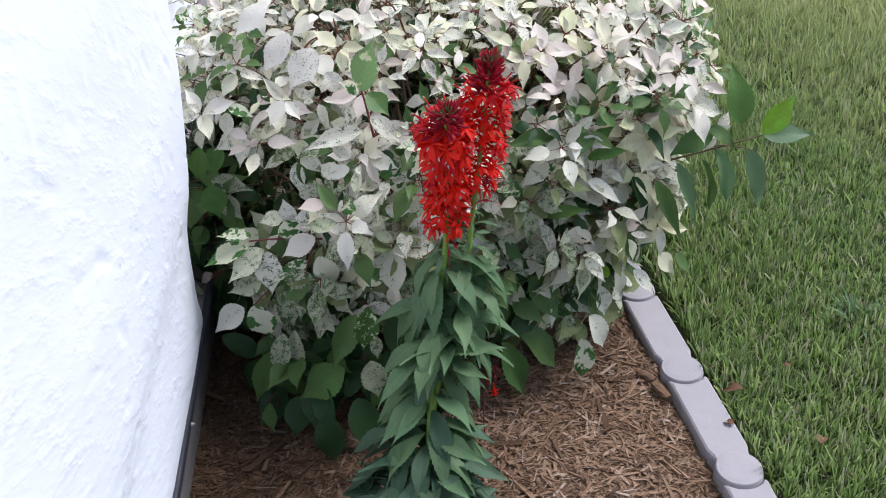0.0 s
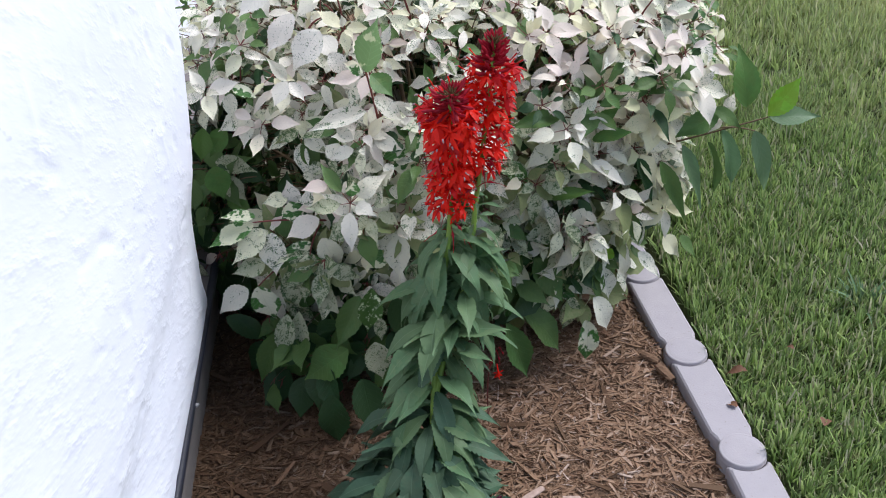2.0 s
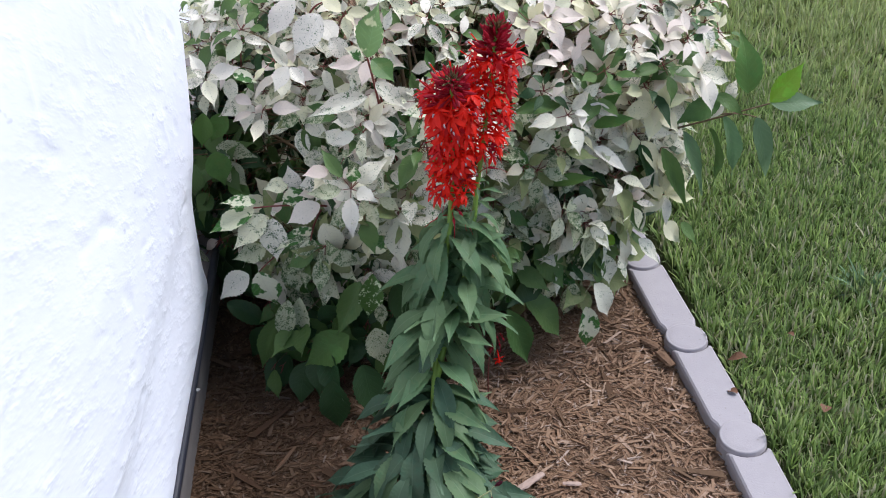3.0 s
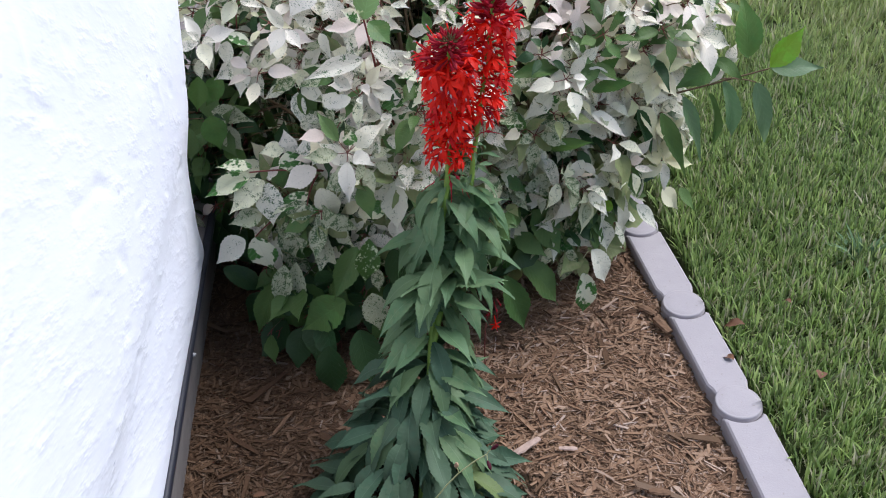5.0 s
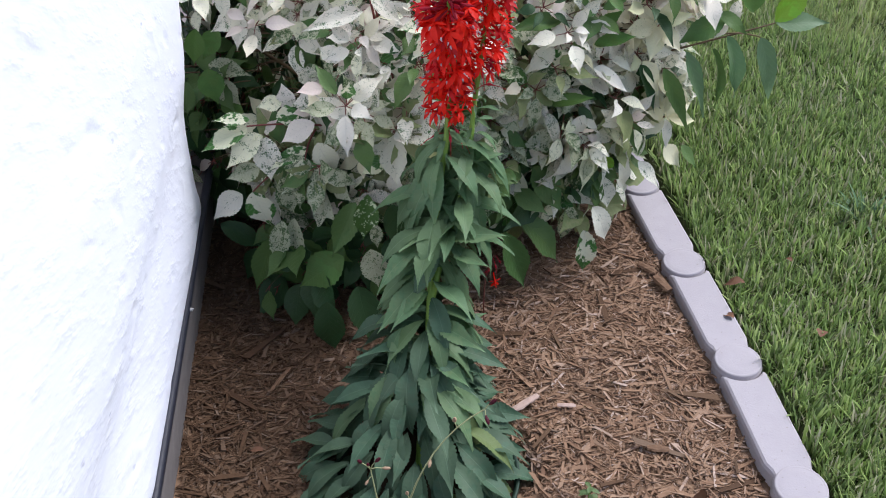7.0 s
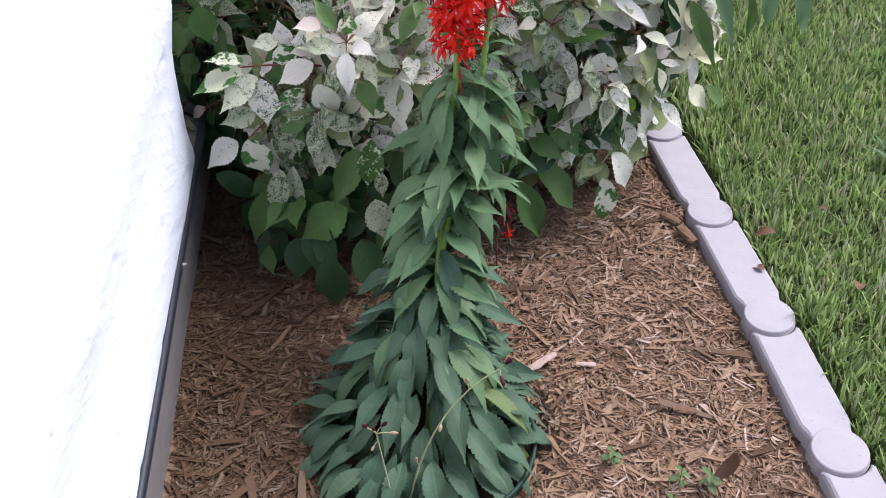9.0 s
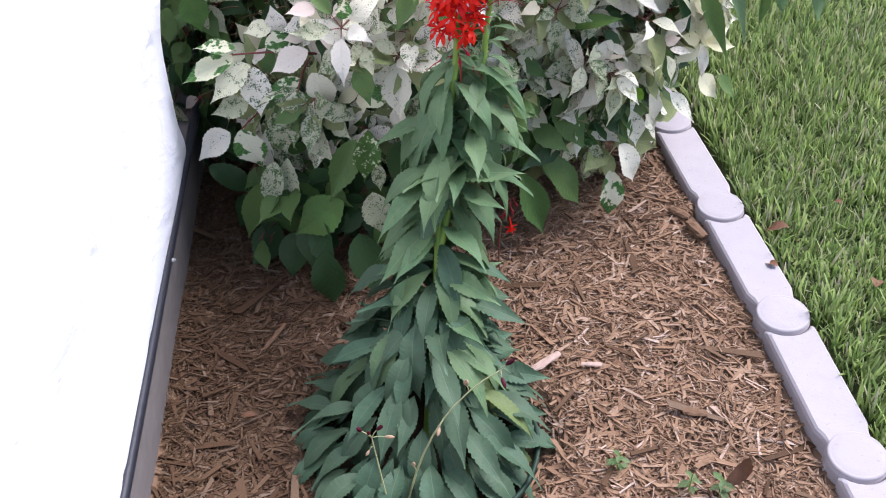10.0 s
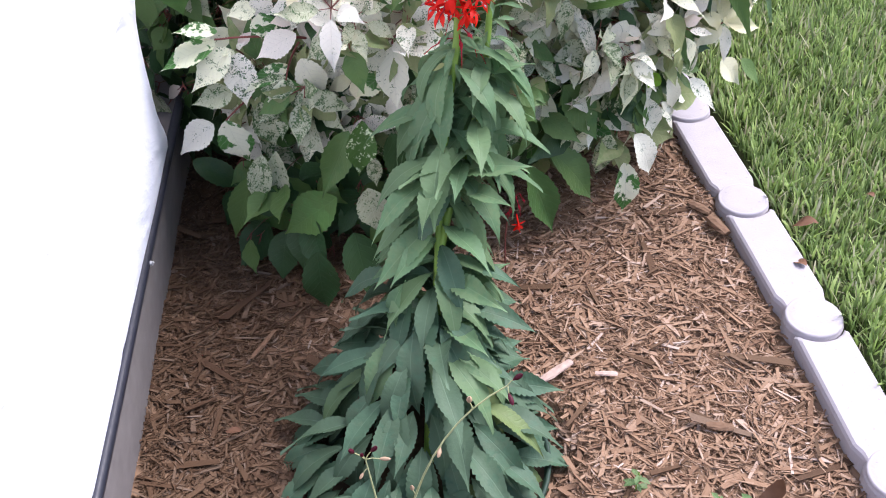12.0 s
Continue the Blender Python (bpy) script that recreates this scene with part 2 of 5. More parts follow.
def petal_material(name, a, c):
    m, nt, b = material(name, 0.5, 0.3)
    r = chance(nt)
    n = noise_of(nt, place_coords(nt), 120.0, 3.0)
    col = mix(nt, calc(nt, "MULTIPLY", calc(nt, "ADD", r, n), 0.5), a, c)
    nt.links.new(col, b.inputs["Base Color"])
    tl = nt.nodes.new("ShaderNodeBsdfTranslucent")
    nt.links.new(col, tl.inputs[0])
    ms = node(nt, "ShaderNodeMixShader", Fac=0.42)
    nt.links.new(b.outputs[0], ms.inputs[1])
    nt.links.new(tl.outputs[0], ms.inputs[2])
    nt.links.new(ms.outputs[0], nt.nodes["Material Output"].inputs[0])
    return m


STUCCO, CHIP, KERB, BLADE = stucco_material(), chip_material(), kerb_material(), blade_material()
SOIL = plain("mulch_bed", (0.17, 0.104, 0.066), (0.26, 0.166, 0.108), 0.9, 45.0, 0.1, 0.01)
TURF = plain("turf_soil", (0.042, 0.060, 0.022), (0.105, 0.125, 0.055), 0.9, 30.0, 0.1, 0.01)
FOOTING = plain("grey_concrete", (0.13, 0.115, 0.112), (0.205, 0.185, 0.182), 0.85, 30.0)
TUBE = plain("black_plastic", (0.010, 0.011, 0.018), (0.022, 0.023, 0.034), 0.4, 90.0, 0.5)
STEEL = plain("clip_steel", (0.26, 0.26, 0.27), (0.38, 0.38, 0.38), 0.35, 90.0, 0.6)
STEM_RED = plain("red_stem", (0.24, 0.05, 0.045), (0.12, 0.05, 0.035), 0.55, 80.0)
STEM_BROWN = plain("brown_stem", (0.11, 0.07, 0.04), (0.19, 0.13, 0.08), 0.8, 60.0)
STEM_TAN = plain("tan_stem", (0.36, 0.27, 0.20), (0.24, 0.16, 0.11), 0.7, 60.0)
STEM_GREEN = plain("green_stem", (0.24, 0.36, 0.06), (0.15, 0.26, 0.05), 0.5, 60.0)
STEM_DRY = plain("dry_stem", (0.42, 0.42, 0.22), (0.30, 0.33, 0.16), 0.6, 90.0)
PETAL = petal_material("scarlet_petal", (0.92, 0.026, 0.008), (0.72, 0.010, 0.006))
PETAL_DEEP = petal_material("crimson_petal", (0.72, 0.012, 0.014), (0.46, 0.008, 0.014))
BUD = petal_material("crimson_bud", (0.56, 0.018, 0.050), (0.30, 0.014, 0.026))
STEM_BUD = plain("green_bud", (0.16, 0.15, 0.05), (0.14, 0.06, 0.04), 0.6, 60.0)
DEADLEAF = plain("dead_leaf", (0.11, 0.05, 0.028), (0.24, 0.12, 0.07), 0.7, 70.0, vary=0.4)
LEAF_LIME = leaf_material("lime_leaf", (0.24, 0.42, 0.045), (0.16, 0.34, 0.035), 0.35, 0.7, speck=30.0, patchy=0.4, vein=0.12, through_light=0.35)
POD = petal_material("dark_pod", (0.16, 0.012, 0.035), (0.08, 0.012, 0.025))
LEAF_FRESH = leaf_material("fresh_green_leaf", (0.108, 0.205, 0.050), (0.070, 0.150, 0.036), 0.35, 0.7, speck=30.0, patchy=0.4, vein=0.08, through_light=0.3)
LEAF_AGED = leaf_material("yellowing_leaf", (0.150, 0.205, 0.075), (0.10, 0.15, 0.055), 0.35, 0.7, speck=60.0, patchy=0.5, vein=0.08)
SEEDLING = leaf_material("seedling_leaf", (0.135, 0.195, 0.080), (0.085, 0.14, 0.055), 0.3, 0.7, speck=30.0, patchy=0.3, vein=0.1)
LEAF_YOUNG = leaf_material("young_green_leaf", (0.20, 0.33, 0.125), (0.50, 0.52, 0.30), 0.55, 0.62, speck=60.0, patch=26.0, patchy=1.6, vein=0.2, through_light=0.35)
LEAF_BLUISH = leaf_material("bluish_green_leaf", (0.155, 0.250, 0.130), (0.105, 0.185, 0.088), 0.35, 0.7, speck=30.0, patchy=0.4, vein=0.15, rough=0.4, through_light=0.35)
POTTING = plain("potting_soil", (0.030, 0.020, 0.014), (0.07, 0.046, 0.030), 0.95, 60.0, 0.1, 0.004)
POT = plain("dark_green_plastic", (0.012, 0.030, 0.020), (0.020, 0.042, 0.028), 0.6, 60.0, 0.3)
ANTHER = plain("grey_anther", (0.40, 0.30, 0.31), (0.26, 0.16, 0.17), 0.6, 90.0)
HUSK = plain("dry_husk", (0.42, 0.30, 0.20), (0.30, 0.19, 0.12), 0.7, 90.0)
WOOD_PALE = plain("pale_wood", (0.46, 0.34, 0.29), (0.34, 0.24, 0.20), 0.8, 120.0, 0.2, 0.002)
WOOD_BROWN = plain("bark_wood", (0.20, 0.120, 0.075), (0.10, 0.056, 0.034), 0.85, 110.0, 0.2, 0.003)

# ---- mesh helpers ----
def mesh_of(name, verts, faces, mat, uvs=None, smooth=True):
    """A mesh from arrays: faces all of one size; uvs one pair for each vertex."""
    verts, faces = np.asarray(verts, np.float32), np.asarray(faces, np.int32)
    me = bpy.data.meshes.new(name)
    n, k = faces.shape
    me.vertices.add(len(verts))
    me.vertices.foreach_set("co", verts.ravel())
    me.loops.add(n * k)
    me.loops.foreach_set("vertex_index", faces.ravel())
    me.polygons.add(n)
    me.polygons.foreach_set("loop_start", np.arange(n, dtype=np.int32) * k)
    me.polygons.foreach_set("use_smooth", np.full(n, smooth))
    if uvs is not None:
        layer = me.uv_layers.new(name="UVMap")
        layer.data.foreach_set("uv", np.asarray(uvs, np.float32)[faces.ravel()].ravel())
    me.materials.append(mat)
    me.update(calc_edges=True)
    me.validate()
    return me


def child(name, data, parent, m=None, label="", kind=""):
    ob = new(name, data)
    ob.parent = parent
    if m is not None:
        ob.matrix_basis = m
    return tagged(ob, label=label, kind=kind)


def thing(name, label, category, at=(0, 0, 0), group="", kind=""):
    ob = new(name)
    ob.location = at
    ob.empty_display_size = 0.05
    return tagged(ob, label, category, group, kind)


def bm_mesh(name, bm, mat, smooth=False):
    me = bpy.data.meshes.new(name)
    bm.to_mesh(me)
    bm.free()
    me.materials.append(mat)
    if smooth:
        me.polygons.foreach_set("use_smooth", [True] * len(me.polygons))
    return me


def part(name, bm, mat, parent, label="", smooth=False):
    return child(name, bm_mesh(name, bm, mat, smooth), parent, label=label)


def tube_arrays(points, radii, sides=6):
    """Vertices and quads of a tapered tube along points."""
    pts = [Vector(p) for p in points]
    V, F = [], []
    ref = Vector((0.31, 0.9, 0.2)).normalized()
    for i, p in enumerate(pts):
        d = (pts[min(i + 1, len(pts) - 1)] - pts[max(i - 1, 0)]).normalized()
        a = d.cross(ref).normalized()
        b = d.cross(a)
        for k in range(sides):
            w = 2 * math.pi * k / sides
            V.append(p + (a * math.cos(w) + b * math.sin(w)) * radii[i])
    for i in range(len(pts) - 1):
        for k in range(sides):
            F.append((i * sides + k, i * sides + (k + 1) % sides, (i + 1) * sides + (k + 1) % sides, (i + 1) * sides + k))
    return np.array([tuple(v) for v in V]), np.array(F)


def join(pieces):
    V, F, n = [], [], 0
    for v, f in pieces:
        V.append(v)
        F.append(f + n)
        n += len(v)
    return np.concatenate(V), np.concatenate(F)


def tube_mesh(name, points, radii, mat, sides=6):
    v, f = tube_arrays(points, radii, sides)
    return mesh_of(name, v, f, mat)


def bezier_points(a, b, c, n=7):
    a, b, c = Vector(a), Vector(b), Vector(c)
    return [a * (1 - t) ** 2 + b * 2 * t * (1 - t) + c * t * t for t in [i / (n - 1) for i in range(n)]]


def leaf_arrays(length, width, droop, fold, widest=0.42, tip=1.5, rows=10, teeth=0.06, wave=0.0, twist=0.0, seed=0, cols=3, point=0.5, saw=False):
    """A toothed leaf blade along +y, face up: columns of vertices cupped about the midrib, bent down to its tip."""
    rng = random.Random(seed)
    V, UV = [], []
    y = z = 0.0
    ang = 0.25 * droop
    step = length / rows
    for i in range(rows + 1):
        t = i / rows
        w = max(0.0, math.sin(math.pi * t ** (math.log(0.5) / math.log(widest)))) ** tip
        w = w * width * 0.5 * (1 - point * max(0.0, (t - 0.58) / 0.42) ** 1.1)
        tooth = 1 + teeth * (i % 2 * 2 - 1 if not saw else (i % 3 - 1) + rng.uniform(-0.6, 0.6)) if 0 < i < rows else 1.0
        w = max(w, width * 0.012)
        lift = w * fold
        wob = wave * width * math.sin(t * 9 + seed)
        tw = twist * t
        for k in range(cols):
            c = -1 + 2 * k / (cols - 1)
            dx = c * w * (tooth if abs(c) > 0.99 else 1.0)
            dz = abs(c) ** 1.4 * lift + c * wob
            V.append((dx * math.cos(tw) - dz * math.sin(tw), y, z + dz * math.cos(tw) + dx * math.sin(tw)))
            UV.append((dx, t * length))
        y += step * math.cos(ang)
        z -= step * math.sin(ang)
        ang += droop / rows + rng.uniform(-0.03, 0.03)
    F = []
    for i in range(rows):
        for k in range(cols - 1):
            a = i * cols + k
            F.append((a, a + 1, a + cols + 1, a + cols))
    return np.array(V), np.array(F), np.array(UV)


def aim(pos, along, face):
    """The pose of a leaf at pos that grows along one way and turns its face to another."""
    y = Vector(along).normalized()
    x = y.cross(Vector(face))
    if x.length < 1e-4:
        x = y.cross(Vector((0.3, 0.8, 0.5)))
    x.normalize()
    z = x.cross(y)
    m = Matrix((x, y, z)).transposed().to_4x4()
    m.translation = pos
    return m


class Foliage:
    """Leaves of a few shared shapes: the first ones become objects of their own, the rest one joined mesh for each skin."""
    def __init__(self, shapes):
        self.shapes = shapes
        self.items = []

    def add(self, shape, skin, m, scale):
        self.items.append((shape, skin, m @ Matrix.Diagonal((scale, scale, scale, 1))))

    def build(self, parent, name, singles):
        made = {}
        rest = {}
        for i, (shape, skin, m) in enumerate(self.items):
            if i < singles:
                key = (shape, skin.name)
                if key not in made:
                    v, f, uv = self.shapes[shape]
                    made[key] = mesh_of(name, v, f, skin, uv)
                child(name, made[key], parent, m)
            else:
                rest.setdefault(skin.name, (skin, []))[1].append((shape, m))
        for skin, found in rest.values():
            V, F, U, n = [], [], [], 0
            for shape, m in found:
                v, f, uv = self.shapes[shape]
                a = np.array(m)
                V.append(v @ a[:3, :3].T + a[:3, 3])
                F.append(f + n)
                U.append(uv)
                n += len(v)
            child("foliage", mesh_of("foliage", np.concatenate(V), np.concatenate(F), skin, np.concatenate(U)), parent, kind="stuff")


# ---- ground, wall, edging ----
def smooth01(t):
    t = min(1.0, max(0.0, t))
    return t * t * (3 - 2 * t)


def bed_height(x, y):
    n = noise.noise(Vector((x * 6, y * 6, 0.3))) * 0.010 + noise.noise(Vector((x * 17, y * 17, 1.3))) * 0.005
    pit = math.hypot(x - 0.568, y + 0.155)
    return n + 0.012 * smooth01((0.30 - x) / 0.2) - 0.030 * smooth01((0.235 - pit) / 0.07)


def grid_mesh(name, xs, ys, height, mat):
    V = [(x, y, height(x, y)) for y in ys for x in xs]
    w = len(xs)
    F = [(j * w + i, j * w + i + 1, (j + 1) * w + i + 1, (j + 1) * w + i) for j in range(len(ys) - 1) for i in range(w - 1)]
    return mesh_of(name, V, F, mat)


BED_W, KERB_X0, KERB_X1 = 0.10, 1.15, 1.245


def lawn_height(x, y):
    if x < KERB_X1 + 0.02:
        return -0.06
    return 0.004 + 0.008 * noise.noise(Vector((x * 2.3, y * 2.3, 4.0)))


spread = [-90, -30, -8, -3, -1.2] + [round(-1 + 0.1 * i, 2) for i in range(52)] + [5, 9, 30, 90]
across = [-90, -20, -4, -1, 0.6, 1.26, 1.275] + [1.35 + 0.1 * i for i in range(28)] + [5, 9, 30, 90]
tagged(new("ground", grid_mesh("ground", across, spread, lawn_height, TURF)), "lawn soil under mown green grass", "ground", kind="structure")
tagged(new("mulch_bed", grid_mesh("mulch_bed", np.linspace(BED_W - 0.05, KERB_X0 + 0.012, 54), np.linspace(-2.4, 2.6, 200), bed_height, SOIL)),
       "dark soil bed covered with shredded wood mulch", "flower bed", kind="structure")

WALL_TOP, WALL_END = 2.6, 3.4


def wall_end(z):
    """y at which the stucco turns the corner: farther along at its foot."""
    return 0.455 + 0.05 * smooth01((0.32 - z) / 0.12)


LEAN = ((0.0, -0.02), (0.205, 0.0), (0.23, 0.0055), (0.26, 0.0095), (0.30, 0.0125), (0.35, 0.0145), (0.40, 0.017), (0.44, 0.020), (0.48, 0.025), (0.52, 0.033), (0.56, 0.042), (0.60, 0.049), (0.65, 0.055), (0.72, 0.062), (0.80, 0.069), (1.1, 0.085), (3.0, 0.10))


def foot_line(y):
    """x of the foot of the stucco along the wall."""
    return 0.140 + 0.045 * min(max(y, -0.6), 0.9)


def wall_face(y, z):
    """x of the stucco: a flared foot, a slight lean, a rounded corner, and a recessed stretch beyond it."""
    x = foot_line(min(y, 0.55)) + float(np.interp(z, [p for p, _ in LEAN], [q for _, q in LEAN]))
    x -= 0.15 * smooth01((y - wall_end(z) + 0.06) / 0.14)
    # relief stretched along a falling diagonal so that it looks even to the camera
    p, q = 0.87 * y - 0.49 * z, 0.49 * y + 0.87 * z
    x += 0.003 * noise.noise(Vector((p * 1.6, q * 4.0, 2.0))) + 0.0011 * noise.noise(Vector((p * 4, q * 11, 5.0)))
    wp, wq = p + 0.06 * noise.noise(Vector((p * 4, q * 11, 1.0))), q + 0.022 * noise.noise(Vector((p * 4, q * 11, 6.0)))
    ridge = 1 - abs(noise.noise(Vector((wp * 4.5, wq * 14, 8.0)))) * 7
    some = smooth01(noise.noise(Vector((p * 3, q * 9, 9.0))) * 3.0 - 0.15)
    dab = noise.noise(Vector((p * 10, q * 34, 3.0)))
    return x + 0.0013 * max(0.0, ridge) ** 2 * some * smooth01((z - 0.22) / 0.06) - 0.006 * max(0.0, dab - 0.36)


def build_wall():
    ys = list(np.linspace(-3.0, -0.5, 30)) + list(np.linspace(-0.48, 1.3, 300)) + list(np.linspace(1.32, WALL_END, 24))
    zs = list(np.linspace(0.203, 1.1, 150)) + list(np.linspace(1.14, WALL_TOP, 18))
    V = [(wall_face(y, z), y, z) for z in zs for y in ys]
    w = len(ys)
    F = [(j * w + i, j * w + i + 1, (j + 1) * w + i + 1, (j + 1) * w + i) for j in range(len(zs) - 1) for i in range(w - 1)]
    n = len(V)
    # back face and the rims that give the wall its thickness
    V += [(-0.35, y, zs[0]) for y in ys] + [(-0.35, y, zs[-1]) for y in ys]
    top = (len(zs) - 1) * w
    for i in range(w - 1):
        F.append((n + i, n + w + i, n + w + i + 1, n + i + 1))
        F.append((i, n + i, n + i + 1, i + 1))
        F.append((top + i, top + i + 1, n + w + i + 1, n + w + i))
    e, h = len(V), len(zs)
    V += [(-0.35, y, z) for y in (ys[0], ys[-1]) for z in zs]
    for j in range(h - 1):
        F.append((j * w, (j + 1) * w, e + j + 1, e + j))
        F.append((j * w + w - 1, e + h + j, e + h + j + 1, (j + 1) * w + w - 1))
    tagged(new("wall_house", mesh_of("wall_house", V, F, STUCCO)), "white hand-trowelled stucco house wall with a flared foot", "wall", kind="structure")


build_wall()


def build_footing():
    bm = bmesh.new()
    ys = np.linspace(-3.0, WALL_END, 90)
    prof = [(-0.30, -0.1), (-0.042, -0.1), (-0.004, 0.190), (-0.010, 0.198), (-0.30, 0.198)]
    rings = []
    for y in ys:
        x0 = foot_line(y)
        rings.append([bm.verts.new((x0 + dx + 0.002 * noise.noise(Vector((y * 8, z * 20, 0))), y, z)) for dx, z in prof])
    for a, b in zip(rings, rings[1:]):
        for k in range(len(prof)):
            bm.faces.new((a[k], b[k], b[(k + 1) % 5], a[(k + 1) % 5]))
    bm.faces.new(rings[0])
    bm.faces.new(rings[-1][::-1])
    bmesh.ops.recalc_face_normals(bm, faces=bm.faces)
    tagged(new("wall_footing", bm_mesh("wall_footing", bm, FOOTING)), "bare grey concrete footing under the stucco wall", "footing", kind="structure")


build_footing()


def build_pipe():
    pipe = thing("drip_line", "black plastic tube fixed along the foot of the white wall", "pipe")
    pts, rad = [], []
    for y in np.linspace(-3.0, 1.9, 60):
        pts.append((foot_line(y) + 0.001, y, 0.203 + 0.002 * math.sin(y * 7)))
        rad.append(0.0095)
    child("tube", tube_mesh("tube", pts, rad, TUBE, 10), pipe)
    for y in (-0.55, 0.145, 0.95):
        x = foot_line(y)
        bm = bmesh.new()
        bmesh.ops.create_cone(bm, cap_ends=True, segments=12, radius1=0.0048, radius2=0.0036, depth=0.005,
                              matrix=pose(x + 0.011, y, 0.203, 0, 80, 0))
        bmesh.ops.create_uvsphere(bm, u_segments=8, v_segments=5, radius=0.0022, matrix=Matrix.Translation((x + 0.0145, y, 0.204)))
        part("clip", bm, STEEL, pipe, "small shiny steel clip screw")


build_pipe()


def kerb_unit():
    """One cast edging stone: a long plate with chamfered edges and a round boss at one end; the other end is hollowed to take the next boss."""
    bm = bmesh.new()
    hw, r, L = 0.0448, 0.0480, 0.309
    def outline(inset):
        pts = []
        y1 = L
        hollow = r + 0.0015 + inset
        # hollow end, from one side to the other
        a0 = math.asin(min(1, (hw - 0.004 - inset) / hollow))
        for k in range(9):
            a = a0 - 2 * a0 * k / 8
            pts.append((hollow * math.sin(a), y1 - hollow * math.cos(a)))
        # sides run down to a notch at the boss
        pts.append((-(hw - inset), y1 - hollow * math.cos(a0) - 0.004))
        pts.append((-(hw - inset), r + 0.012))
        pts.append((-(hw - 0.006 - inset), r - 0.006 + inset * 0.5))
        b0 = math.radians(40)
        for k in range(25):
            a = math.pi - b0 + 0 + (math.pi + 2 * b0) * k / 24
            pts.append(((r - inset) * math.cos(a), (r - inset) * math.sin(a)))
        pts.append((hw - 0.006 - inset, r - 0.006 + inset * 0.5))
        pts.append((hw - inset, r + 0.012))
        pts.append((hw - inset, y1 - hollow * math.cos(a0) - 0.004))
        return pts
    rings = []
    for inset, z in ((0.0, -0.08), (0.0, 0.0245), (0.0025, 0.0305), (0.0065, 0.0335)):
        rings.append([bm.verts.new((x, y, z)) for x, y in outline(inset)])
    n = len(rings[0])
    for a, b in zip(rings, rings[1:]):
        for k in range(n):
            bm.faces.new((a[k], a[(k + 1) % n], b[(k + 1) % n], b[k]))
    bmesh.ops.triangulate(bm, faces=[bm.faces.new(rings[-1])])
    bmesh.ops.recalc_face_normals(bm, faces=bm.faces)
    plate = bm_mesh("plate", bm, KERB)
    # raised rim and disc of the boss
    V, F = [], []
    prof = [(0.0, 0.0352), (0.028, 0.0354), (0.0388, 0.0352), (0.0405, 0.0347), (0.0425, 0.0353), (0.0447, 0.0346), (0.0460, 0.0325), (0.0463, 0.028)]
    for rad, z in prof:
        for k in range(28):
            a = 2 * math.pi * k / 28
            V.append((rad * math.cos(a), rad * math.sin(a), z))
    for i in range(len(prof) - 1):
        for k in range(28):
            F.append((i * 28 + k, i * 28 + (k + 1) % 28, (i + 1) * 28 + (k + 1) % 28, (i + 1) * 28 + k))
    F = [f[::-1] for f in F]
    boss = mesh_of("boss", V, F, KERB)
    return plate, boss


def build_edging():
    plate, boss = kerb_unit()
    rng = random.Random(4)
    first = None
    for k in range(-8, 9):
        y = 0.003 + 0.309 * k
        m = pose(1.1990 + rng.uniform(-0.0015, 0.0015) - 0.028 * max(0.0, y), y, rng.uniform(-0.001, 0.001) - 0.003, 0, rng.uniform(-0.6, 0.6), rng.uniform(-0.4, 0.4) + (1.6 if k >= 0 else 0))
        if first is None:
            first = thing("edging_stone", "pale lavender-grey cast concrete edging stone set in the ground", "edging stone", group="edging stones of the bed")
            child("plate", plate, first)
            child("boss", boss, first)
            first.matrix_basis = m
        else:
            copy_thing(first, m)


build_edging()

# ---- variegated shrub ----
SHRUB_C, SHRUB_R = Vector((0.69, 0.86, 0.36)), (0.56, 0.53, 0.46)
BROAD = [leaf_arrays(1.0, wd, d, fo, w, 0.90, 10, 0.05, wv, tw, i, 3, 0.75) for i, (wd, d, fo, w, wv, tw) in enumerate((
    (0.52, 0.5, 0.30, 0.40, 0.00, 0.0), (0.47, 0.8, 0.24, 0.43, 0.06, 0.3), (0.54, 0.3, 0.38, 0.40, 0.04, -0.3),
    (0.55, 0.7, 0.20, 0.38, 0.08, 0.35), (0.46, -0.4, 0.45, 0.43, 0.05, -0.35), (0.50, 1.1, 0.36, 0.44, 0.05, 0.2),
    (0.42, 0.6, 0.42, 0.42, 0.04, 0.25), (0.38, 0.9, 0.46, 0.45, 0.07, -0.4), (0.44, -0.3, 0.45, 0.42, 0.05, 0.4), (0.38, 0.4, 0.55, 0.44, 0.04, -0.25)))]
# nearer leaves, finer in outline and curvature
FINE = [leaf_arrays(1.0, 0.58, d, fo, w, tp, 22, 0.045, wv, tw, 40 + i, 7, 0.78) for i, (d, fo, w, tp, wv, tw) in enumerate((
    (0.25, 0.16, 0.40, 0.85, 0.03, 0.05), (0.45, 0.10, 0.43, 0.80, 0.05, -0.12), (0.15, 0.28, 0.38, 0.88, 0.03, 0.15), (0.60, 0.20, 0.42, 0.82, 0.04, -0.08), (0.35, 0.34, 0.45, 0.90, 0.02, 0.1)))]


def unit_uv(shapes, size):
    """Leaf shapes one metre long take their skin's pattern at the leaf's real size."""
    return [(v, f, uv * size) for v, f, uv in shapes]


def shrub_point(u, bulge):
    n = Vector(u)
    r = Vector((SHRUB_R[0] * n.x, SHRUB_R[1] * n.y, SHRUB_R[2] * n.z * (1.0 if n.z > 0 else 0.52)))
    p = SHRUB_C + r * bulge
    p.x += 0.145 * smooth01((p.z - 0.42) / 0.26) * smooth01((p.x - 0.6) / 0.5)
    return p


